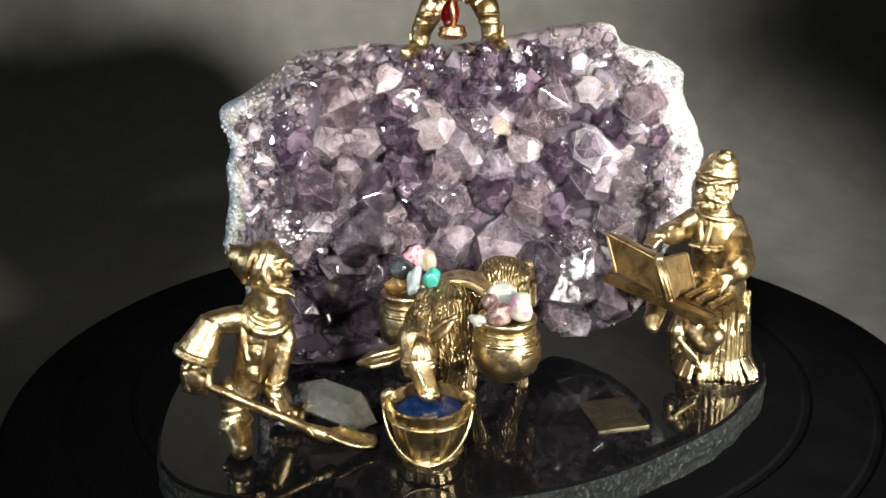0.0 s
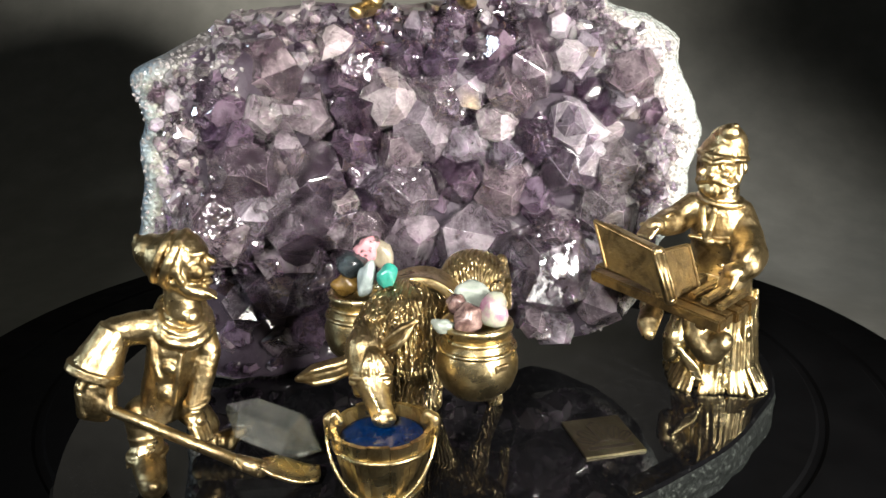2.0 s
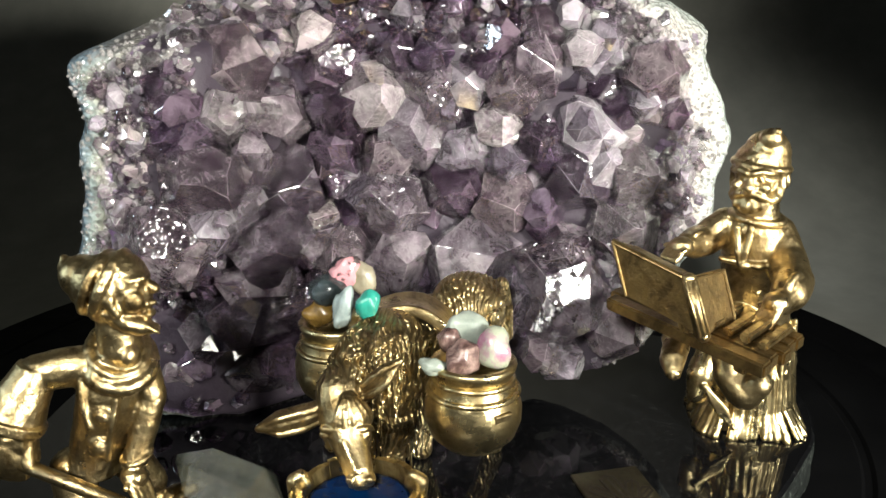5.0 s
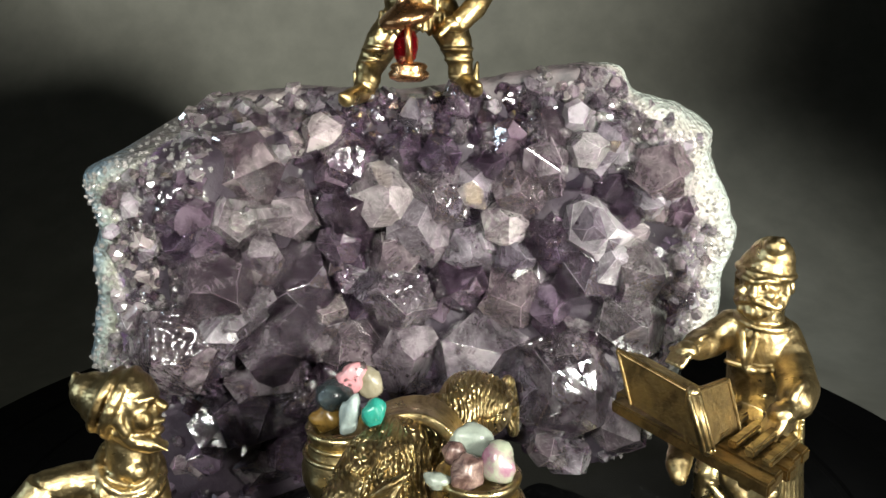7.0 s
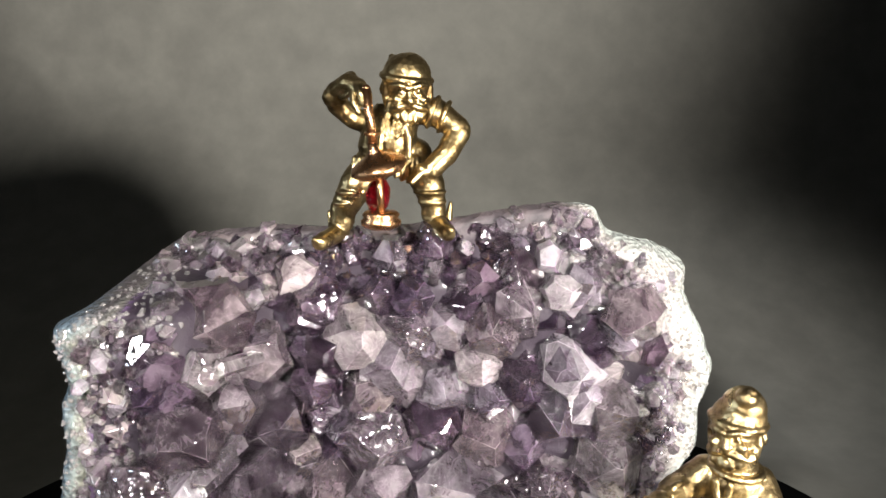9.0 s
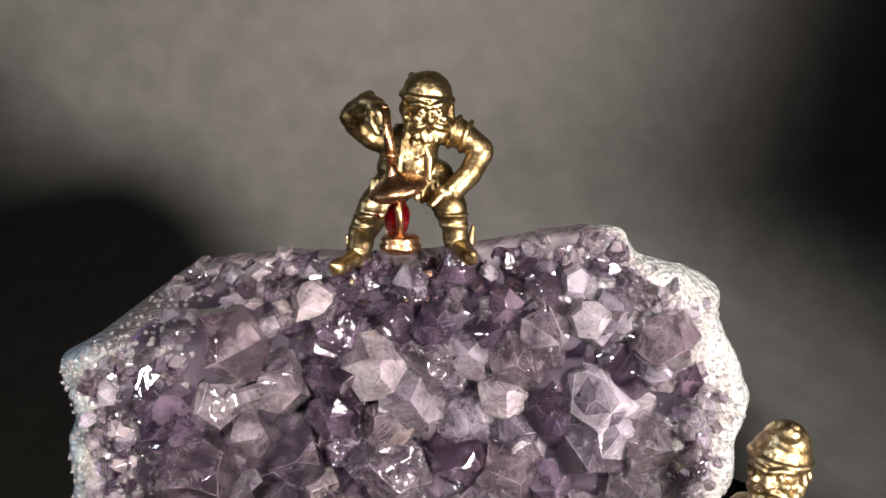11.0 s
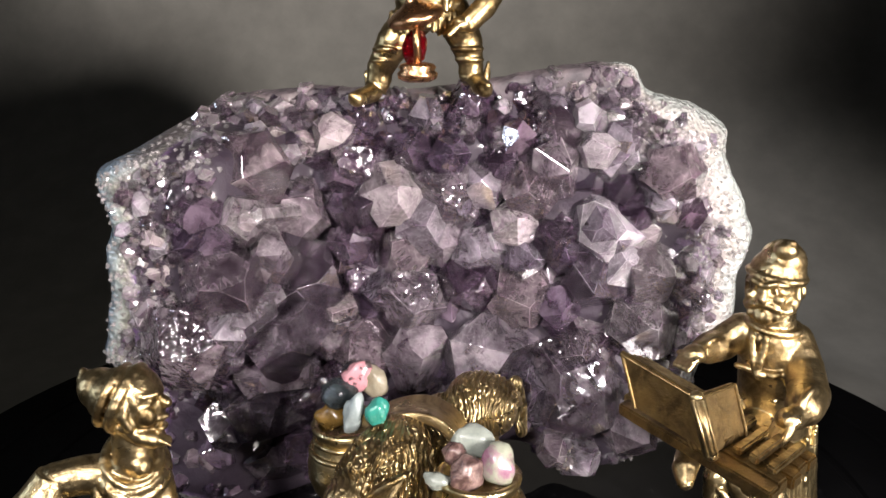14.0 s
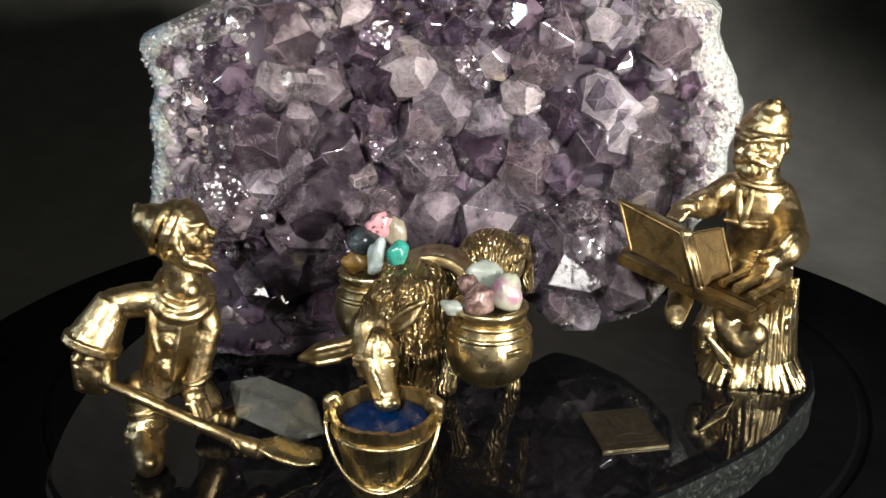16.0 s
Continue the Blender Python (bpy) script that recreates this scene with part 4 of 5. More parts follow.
def build_lantern_gnome():
    bm = bmesh.new()
    # legs and boots
    chain(bm, (-7, 19, 139, 5.8), (-13.5, 17, 131.5, 4.8), (-17.5, 18, 124.5, 3.7), (-18, 18, 121, 3.5))
    chain(bm, (2.2, 19, 139, 5.4), (6.4, 17, 131.5, 4.5), (7.6, 18, 125.5, 3.5), (7.6, 18, 123, 3.4))
    for c, r in (((-14.6, 16.5, 129.6), 4.9), ((-16.2, 17.2, 126.6), 4.3), ((6.6, 16.6, 129.6), 4.7), ((7.2, 17.4, 126.8), 4.1)):
        ball(bm, c, (r, r, 1.3))
    boot(bm, (-18.5, 18, 120.5), (-23, 9.5, 116.0), 3.0)
    boot(bm, (7.8, 18, 122.5), (11.6, 10, 118.6), 3.0)
    # coat open over a full belly, with two hanging skirts
    loft(bm, [(-4.6, 19, 134.5, 7.2, 6.8), (-4.8, 18.6, 138, 7.8, 7.4), (-4.8, 18, 142, 8.2, 8.0), (-4.4, 18, 146, 7.8, 7.6), (-3.4, 18.4, 150, 7.6, 6.6), (-2.4, 18.4, 153.5, 5.4, 5.0)])
    ball(bm, (-3.4, 13.2, 143.5), (5.6, 4.8, 5.6))
    for x0, x1, h in ((-13.5, -7.2, 133.4), (-3.4, 3.2, 133.0)):
        for k in range(6):
            x = x0 + (x1 - x0) * k / 5
            limb(bm, (x, 11.6 + 0.12 * (x + 5) ** 2 * 0.3, 139), (x - 0.4 + 0.25 * k, 10.2 + 0.04 * (x + 5) ** 2, h + 0.9 * abs(k - 2.5)), 1.0, 0.7, seg=8)
    for h in (141, 145, 149):
        ball(bm, (-1.8, 8.6 + abs(h - 144) * 0.35, h), 0.8)
    for k in (-1, 1):
        chain(bm, (-2.0 + k * 2.0, 11.0, 151, 1.2), (-2.4 + k * 3.8, 9.4, 145, 1.1), (-2.8 + k * 4.0, 9.4, 139.5, 0.8))
    for k in range(5):
        limb(bm, (-5.4 + k * 1.4, 9.8, 149.5 - 0.4 * k), (-4.6 + k * 1.0, 8.8, 145.5), 0.55, 0.35, seg=6)
    for x, y, z, u in ((-21.2, 21, 119, -1), (11.6, 21, 121.5, 1)):
        limb(bm, (x, y, z), (x + 0.8 * u, y + 0.6, z + 4.4), 1.3, 0.5)
    # arm that holds the lantern
    chain(bm, (-8.6, 19, 147.8, 3.6), (-13.8, 17.5, 149.4, 2.9), (-18.0, 14.5, 153.2, 2.9))
    ball(bm, (-18.4, 13.6, 155.2), (3.5, 3.5, 3.4))
    chain(bm, (-18.0, 13.2, 156.4, 3.0), (-14.0, 9.4, 158.8, 2.7), (-11.4, 7.0, 158.0, 2.3))
    roll(bm, (-14.6, 9.8, 158.2), (0.6, 1.4, 3.0), (-2.2, 2.4, -0.6), 0.75)
    for k in range(4):
        chain(bm, (-11.6 + 0.9 * k, 5.6 - 0.3 * k, 158.0 - 0.3 * k, 1.1), (-10.4 + 0.7 * k, 3.6, 156.2 - 0.3 * k, 0.95), (-10.2 + 0.5 * k, 3.4, 153.4, 0.8))
    chain(bm, (-12.6, 6.4, 157.0, 1.2), (-12.2, 4.4, 153.6, 0.95), (-11.0, 3.8, 151.4, 0.8))
    # arm on the hip
    chain(bm, (2.6, 18, 152, 4.2), (8.4, 16.5, 151.0, 3.8), (13.6, 15, 147.4, 3.5), (14.6, 14.6, 146, 3.4))
    chain(bm, (14.6, 14.6, 146, 3.4), (11.6, 12, 140.6, 3.1), (7.4, 10, 136.4, 2.8))
    for c, u in (((7.6, 16.4, 151.2), 0.5), ((10.6, 15.8, 149.9), 0.7)):
        roll(bm, c, (1.6, 0, 3.9), (0.3, 4.0, 0), 0.6)
    ball(bm, (12.4, 15.4, 150.2), (2.2, 2.6, 1.6), (0, 40, 0))
    hand_parts(bm, (5.2, 9.4, 136.0), (-0.8, -0.3, -0.3), 1.15)
    head_parts(bm, (0.8, 14.3, 157.4), (0.16, -1, -0.36), 1.1, (3.4, -4.2, 6.4), 0.62)
    bmesh.ops.translate(bm, vec=mm(-0.8, 0, 0), verts=bm.verts[:])
    statue("gnome_statue", bm, DIMMED_BRONZE, "brown gilt bronze bearded gnome in a cap standing on the amethyst", 0.29, 0)


def build_lantern():
    t = thing("lantern", mm(-6.5, 2.5, 125), "small bronze lantern with a red glass drop held by the gnome", "lantern")
    bm = bmesh.new()
    lathe(bm, (-6.5, 2.5, 121.5), [(3.2, 0), (5.0, 0.9), (5.3, 2.2), (4.4, 3.0), (4.9, 3.8), (4.2, 4.6), (2.5, 5.0)], 32)
    foot = part("base", bm, COPPER, t, smooth=True)
    bm = bmesh.new()
    limb(bm, (-6.1, -0.3, 125.5), (-6.6, -0.2, 137.5), 1.0, 0.9)
    part("post", bm, COPPER, foot, smooth=True)
    bm = bmesh.new()
    ball(bm, (-7.2, 3.0, 130.2), (3.3, 3.0, 4.9), (0, 8, 0), 2)
    part("glass", bm, RED_GLASS, t, "dark red cut glass drop")
    bm = bmesh.new()
    lathe(bm, (-6.6, 2.2, 136.2), [(6.2, 0), (7.4, 1.2), (7.2, 2.4), (5.2, 3.6), (2.6, 4.8), (1.4, 6.2), (1.2, 8)], 36)
    bmesh.ops.rotate(bm, cent=mm(-6.6, 2.2, 137), matrix=Matrix.Rotation(radians(-14), 3, "Y") @ Matrix.Rotation(radians(12), 3, "X"), verts=bm.verts[:])
    part("cap", bm, COPPER, t, "reddish bronze lantern cap", smooth=True)
    bm = bmesh.new()
    limb(bm, (-8.2, 2.6, 143), (-9.8, 3.4, 157.4), 1.25, 1.15)
    ring_bar(bm, (-8.6, 2.8, 146), 1.6, 0.5, 16)
    part("handle", bm, COPPER, t, smooth=True)


def build_shovel_gnome():
    bm = bmesh.new()
    # trunk in a buttoned jacket
    loft(bm, [(-73.5, -57.5, 16.6, 7.4, 7.4), (-72.4, -57.5, 19, 6.6, 6.8), (-70.6, -57.5, 22, 5.9, 6.2), (-69.4, -57.5, 25.5, 6.2, 6.5), (-67.2, -57.5, 31, 6.8, 6.9), (-66.0, -57.5, 36, 7.1, 6.7), (-65.8, -57.5, 41, 7.0, 5.8), (-64.5, -57.5, 45, 5.0, 5.0)])
    for x, h in ((-66.0, 32.8), (-67.2, 25.6)):
        ball(bm, (x, -64.3, h), (1.7, 0.9, 1.7))
        roll(bm, (x, -64.1, h), (2.1, 0, 0), (0, 0, 2.1), 0.35)
    chain(bm, (-62.4, -63.0, 38, 0.8), (-63.8, -64.2, 31, 0.7), (-66.0, -63.6, 22.5, 0.7))
    chain(bm, (-69.6, -63.2, 40.5, 0.7), (-69.4, -64.2, 35.5, 0.8), (-68.4, -64.4, 30.5, 0.7))
    # neck and scarf
    chain(bm, (-62.8, -58, 54, 4.3), (-62.7, -58, 45, 4.6))
    ball(bm, (-60.6, -60.6, 44.8), (2.7, 2.6, 3.0))
    for dz, r, w in ((0.0, 6.2, 1.8), (2.5, 5.6, 1.2)):
        pts = [(-63.3 + r * math.cos(a), -57.8 + r * 1.02 * math.sin(a), 42.6 + dz - 1.7 * math.cos(a) + 3.3 * math.sin(a)) for a in np.linspace(0, 2 * math.pi, 19)]
        for p, q in zip(pts, pts[1:]):
            limb(bm, p, q, w, seg=10)
    chain(bm, (-69, -59, 45.6, 1.1), (-66.6, -63.6, 41.4, 1.2), (-62.4, -64.8, 38.4, 0.9))
    # head in profile: forehead, nose, open mouth, jutting beard
    ball(bm, (-60.0, -58.4, 57.6), (5.0, 5.0, 6.0))
    ball(bm, (-57.4, -58.6, 61.0), (2.3, 3.6, 2.3))
    limb(bm, (-56.2, -58.9, 60.2), (-54.2, -59.0, 58.9), 1.0, 1.25)
    ball(bm, (-57.6, -62.2, 57.2), (2.3, 1.7, 2.5), (0, 20, 0))
    limb(bm, (-58.2, -62.3, 61.4), (-55.6, -60.4, 61.6), 0.9, 0.7)
    ball(bm, (-56.8, -61.6, 60.0), 0.75)
    chain(bm, (-58.2, -61.8, 55.6, 0.8), (-55.8, -60.4, 56.0, 0.9), (-54.4, -59.0, 56.0, 0.7))
    ball(bm, (-55.4, -59.4, 53.8), (1.2, 1.9, 0.9))
    chain(bm, (-62.6, -61.4, 54.4, 1.9), (-59.6, -61.6, 52.4, 2.1), (-56.8, -60.6, 51.2, 2.0), (-54.6, -59.8, 50.6, 1.2))
    chain(bm, (-61.0, -58.4, 52.0, 3.2), (-57.4, -58.8, 51.0, 2.2))
    for k in range(5):
        limb(bm, (-61.6 + k * 1.5, -63.2 + 0.4 * k, 54.0 - 0.6 * k), (-59.8 + k * 1.6, -63.0 + 0.5 * k, 51.2 - 0.3 * k), 0.6, 0.4, seg=7)
    # ear flap and soft cap that hangs to the back, with two rolled folds
    chain(bm, (-61.6, -63.0, 60.6, 1.5), (-61.8, -63.5, 57.4, 1.4), (-60.6, -63.3, 54.8, 0.9))
    chain(bm, (-61.4, -58, 60.6, 5.9), (-65.6, -57.6, 59.6, 5.9), (-69.4, -57, 60.8, 4.6), (-71.8, -56.6, 62.6, 2.4), (-72.8, -56.6, 64.6, 1.0))
    chain(bm, (-65.6, -57.6, 57.2, 5.3), (-68.6, -57, 57.6, 3.6))
    for dx, dz, r, w in ((0.0, 0.0, 6.9, 1.3), (-2.9, 0.6, 6.5, 1.0)):
        roll(bm, (-63.2 + dx, -58, 59.4 + dz), (0.40 * r, 0, 0.9 * r), (0, 0.98 * r, 0), w)
    # near arm: shoulder, wide bell sleeve with a sharp hem, mitten
    chain(bm, (-66, -58, 41.4, 4.8), (-73, -60, 42.0, 4.3), (-78.6, -62, 41.8, 3.9))
    limb(bm, (-78.6, -62.0, 42.8), (-84.0, -65.4, 32.2), 4.0, 6.7, ends=False, seg=28)
    limb(bm, (-83.4, -65.0, 33.6), (-84.3, -65.6, 31.6), 7.0, 7.0, ends=False, seg=28)
    chain(bm, (-80.4, -66.6, 40.0, 0.8), (-82.6, -70.2, 34.6, 0.7), (-84.8, -72.6, 31.4, 0.6))
    slab(bm, (-83.8, -66.2, 26.4), (8.8, 7.6, 11.5), (8, 8, 0), 2.2)
    ball(bm, (-83.8, -66.6, 26.6), (4.9, 4.6, 6.0))
    chain(bm, (-86.0, -70.0, 28.6, 0.9), (-85.6, -70.4, 23.4, 0.9))
    limb(bm, (-80.2, -67.4, 29.0), (-79.6, -69.2, 24.6), 1.6, 1.2)
    # far arm down to the shaft
    chain(bm, (-59.6, -56.5, 40.6, 3.6), (-58.0, -57, 34.0, 3.3), (-59.6, -59, 27, 2.9), (-61.0, -61.5, 21, 2.6))
    roll(bm, (-60.8, -61.0, 22.4), (2.9, 0, 0.5), (0, 2.8, 1.0), 0.7)
    hand_parts(bm, (-60.8, -63.4, 18.6), (0.5, -0.4, -0.6), 1.3)
    # standing leg
    chain(bm, (-75.4, -59, 17.5, 5.2), (-75.2, -60.4, 12.5, 4.4), (-75, -61.4, 8.0, 3.8))
    roll(bm, (-75.2, -60.2, 12.6), (4.3, 0, 0.6), (0, 4.3, -0.4), 0.5)
    limb(bm, (-77.8, -63.8, 9.6), (-79.0, -65.0, 5.6), 1.0, 0.6)
    boot(bm, (-74.8, -62, 8.0), (-70.6, -71.0, 3.2), 4.7)
    # bent leg behind
    chain(bm, (-66, -54, 18, 4.6), (-62, -51, 10, 3.4), (-66, -46, 5, 3.0))
    for i in range(5):
        ball(bm, (-66 + i * 2.4, -50, 4.4 + 0.3 * (i % 2)), (1.8, 2.5, 2.8))
    chain(bm, (-58, -49, 4.6, 2.8), (-52, -48.5, 7.2, 1.3))
    statue("gnome_statue", bm, GOLD, "gilt bronze gnome digging with a long shovel on the granite", 0.33, 1)


def build_shovel():
    t = thing("shovel", mm(-60, -68, 14), "gilt bronze shovel with a grooved shaft", "shovel")
    bm = bmesh.new()
    limb(bm, (-83, -69, 25.8), (-49, -67.5, 8.2), 1.45, 1.6)
    shaft = part("shaft", bm, GOLD, t, smooth=True)
    bm = bmesh.new()
    limb(bm, (-50, -67.5, 8.7), (-44.5, -67, 6.2), 1.9, 2.3)
    ring_bar(bm, (-49.3, -67.5, 8.3), 1.7, 0.6, 20, (0, 64, 0))
    part("socket", bm, GOLD, shaft, smooth=True)
    bm = bmesh.new()
    rows = []
    for i in range(13):
        s = i / 12
        row = []
        for k in range(9):
            w = (k - 4) / 4
            x = -45 + 15.0 * s
            half = 4.6 * (0.45 + 0.55 * smooth_step(s * 3)) * (1 - 0.25 * s ** 4)
            row.append(bm.verts.new(mm(x - 0.6 * w * w * s, -66.8 + half * w + 3.0 * s, 6.0 - 4.6 * smooth_step(s * 1.15) + 0.6 + 1.0 * w * w)))
        rows.append(row)
    for a, b in zip(rows, rows[1:]):
        for k in range(8):
            bm.faces.new((a[k], a[k + 1], b[k + 1], b[k]))
    blade = part("blade", bm, PALE_BRASS, t, "worn bright shovel blade", smooth=True)
    sol = blade.modifiers.new("sheet", "SOLIDIFY")
    sol.thickness, sol.offset = 0.0011, 0


def build_donkey():
    bm = bmesh.new()
    body = ((-8.5, -32, 34.2, 9.4), (-4.5, -25, 32.6, 9.4), (4, -11, 31.0, 9.4))
    neck = ((-8, -34, 36.4, 8.4), (-12.4, -42.5, 37.0, 7.2), (-17, -50, 33.6, 5.8))
    chest = ((-8.6, -36, 37, 9.0), (-7.6, -39, 29, 7.4), (-7.4, -39.5, 22, 5.2), (-7.6, -38.5, 12, 3.0))
    for c in (body, neck, chest):
        chain(bm, *c)
    combed(bm, neck, -150, 130, 1.75, 0.62, 1.0, 1)
    combed(bm, chest, -175, 175, 1.7, 0.6, 0.9, 2)
    combed(bm, body, -110, 110, 1.8, 0.6, 0.8, 3)
    fur(bm, 4, chest, 70, (-170, 170), 0.8)
    # head: broad brow, long muzzle, brow ridges, nostrils
    chain(bm, (-18.2, -52.5, 32.6, 5.6), (-17.2, -56.6, 28.2, 5.1), (-15.0, -61.0, 23.4, 3.7), (-13.2, -64.6, 19.8, 3.0))
    ball(bm, (-12.9, -65.4, 19.2), (3.3, 2.8, 2.4))
    for k in (-1, 1):
        ball(bm, (-16.6 + 4.1 * k, -60.0, 26.6), (1.4, 1.2, 1.0))
        chain(bm, (-16.6 + 2.2 * k, -61.2, 28.2, 0.7), (-16.6 + 4.3 * k, -60.4, 28.0, 0.8), (-16.4 + 5.4 * k, -58.0, 26.8, 0.6))
        ball(bm, (-13.0 + 2.1 * k, -67.3, 20.2), 0.9)
        ball(bm, (-16.4 + 3.4 * k, -57.4, 24.4), (1.9, 2.8, 3.4))
    limb(bm, (-16.4, -62.4, 26), (-13.6, -66.4, 21.4), 1.3, 1.0)
    brow = Vector((-16.8, -56.0, 28.8))
    for i in range(11):                                                      # forelock: locks swept from the poll over one brow
        az = radians(-40 + i * 13)
        pts = []
        for el in np.linspace(112, -34 + 1.0 * (i - 6) ** 2 + 9 * (i % 2), 11):
            e = radians(el)
            g = 0.2 + 0.8 * (112 - el) / 140
            pts.append(tuple(brow + (5.6 - 0.2 * (i % 2)) * Vector((math.cos(e) * math.sin(az * g + 0.25), -math.cos(e) * math.cos(az * g + 0.25), math.sin(e) * 1.08))))
        for p, q in zip(pts, pts[1:]):
            limb(bm, p, q, 0.55, 0.5, seg=7)
    # ears: hollowed leaves
    for k0, k1, k2, k3 in (((-21.6, -54, 29.6, 2.2), (-26.2, -55.2, 28.4, 2.6), (-31.0, -56, 27.4, 2.5), (-35.6, -56.6, 26.0, 1.0)), ((-12.8, -54, 34.4, 1.5), (-10.4, -54.6, 36.6, 1.9), (-7.8, -55, 38.8, 1.8), (-5.0, -55, 41.2, 0.8))):
        chain(bm, k0, k1, k2, k3)
        for dy, dz in ((-1.7, 1.3), (-1.3, -1.9)):
            chain(bm, (k0[0], k0[1] + dy, k0[2] + dz, 0.8), (k1[0], k1[1] + dy * 1.3, k1[2] + dz * 1.3, 0.85), (k2[0], k2[1] + dy * 1.2, k2[2] + dz * 1.2, 0.75), (*k3[:3], 0.6))
    # legs
    chain(bm, (-7.6, -38, 12, 2.9), (-7.5, -37, 4, 2.4), (-7.6, -38.4, 1.8, 3.1))
    chain(bm, (-15, -34, 28, 4.2), (-15.5, -32, 12, 2.7), (-15.5, -32, 1.6, 2.9))
    chain(bm, (4, -14, 30, 4.6), (0.5, -19, 14, 2.8), (-1, -22, 5, 2.5), (-1.6, -23.4, 2.2, 3.0))
    chain(bm, (11, -10, 30, 4.6), (14.5, -16, 14, 2.5), (17.5, -20, 1.6, 2.7))
    # rump with combed hair
    ball(bm, (11.4, -13, 38.0), (9.4, 9.4, 8.2), (0, 12, 0))
    for i in range(19):
        a = radians(-84 + i * 9.3)
        pts = [(11.4 + 10.2 * math.sin(a + 0.12 * math.sin(4 * b)) * math.cos(b), -13 + 10.1 * math.sin(b), 38.0 + 8.9 * math.cos(a + 0.5 * b) * math.cos(b)) for b in np.linspace(-1.35, 0.9, 10)]
        for p, q in zip(pts, pts[1:]):
            limb(bm, p, q, 0.6, 0.6, seg=6, ends=False)
    chain(bm, (20, -6, 42, 2.0), (22, -3, 34, 1.5), (22, -3, 26, 1.8))
    statue("donkey_statue", bm, FUR_GOLD, "gilt bronze pack donkey with combed fur drinking from a bucket", 0.24, 0, uneven_depth=0.25)


def build_strap():
    bm = bmesh.new()
    rows = []
    for i in range(25):
        s = i / 24
        a = radians(-118 + 232 * s)
        c = Vector((-5.0 + 12.0 * math.sin(a), -28 - 1.5 * math.cos(a), 32.6 + 12.0 * math.cos(a)))
        rows.append([bm.verts.new(mm(c.x + 0.4 * w + 0.5 * math.sin(a) * w * w, c.y + w * 5.6 + 0.5 * math.sin(5 * a), c.z + (0.6 * w * w - 0.2) * math.cos(a))) for w in (-1, -0.9, -0.5, 0, 0.5, 0.9, 1)])
    for a, b in zip(rows, rows[1:]):
        for k in range(6):
            bm.faces.new((a[k], a[k + 1], b[k + 1], b[k]))
    ob = solid("saddle_strap", bm, GOLD, "wide bronze saddle strap over the donkey's back", "strap", smooth=True)
    sol = ob.modifiers.new("sheet", "SOLIDIFY")
    sol.thickness, sol.offset = 0.0028, 0
    bev = ob.modifiers.new("worn", "BEVEL")
    bev.width, bev.segments = 0.0009, 2


def build_pot():
    t = thing("pot", mm(11, -48, 15), "round brass pannier pot with a rolled rim hanging on the donkey", "pot", group="pannier pots")
    bm = bmesh.new()
    lathe(bm, (11, -48, 15), [(3.4, 2.2), (6.8, 3.2), (9.6, 6.0), (10.9, 9.6), (11.0, 13), (9.9, 16.6), (8.7, 19.0), (8.7, 20.4), (9.5, 21.8), (9.8, 23.0), (9.0, 23.7), (7.9, 23.2), (7.5, 21), (8.0, 18.5), (2, 17.5)], 48)
    body = part("body", bm, PALE_BRASS, t, smooth=True)
    for h, r in ((19.4, 8.8), (16.6, 10.0)):
        bm = bmesh.new()
        ring_bar(bm, (11, -48, 15 + h), r, 0.75, 44)
        part("hoop", bm, PALE_BRASS, body, smooth=True)
    bm = bmesh.new()
    slab(bm, (17.0, -56.6, 28.6), (4.4, 1.2, 2.0), (8, 0, 33), 0.35)
    part("buckle", bm, GOLD, body, "small cast buckle")
    return t


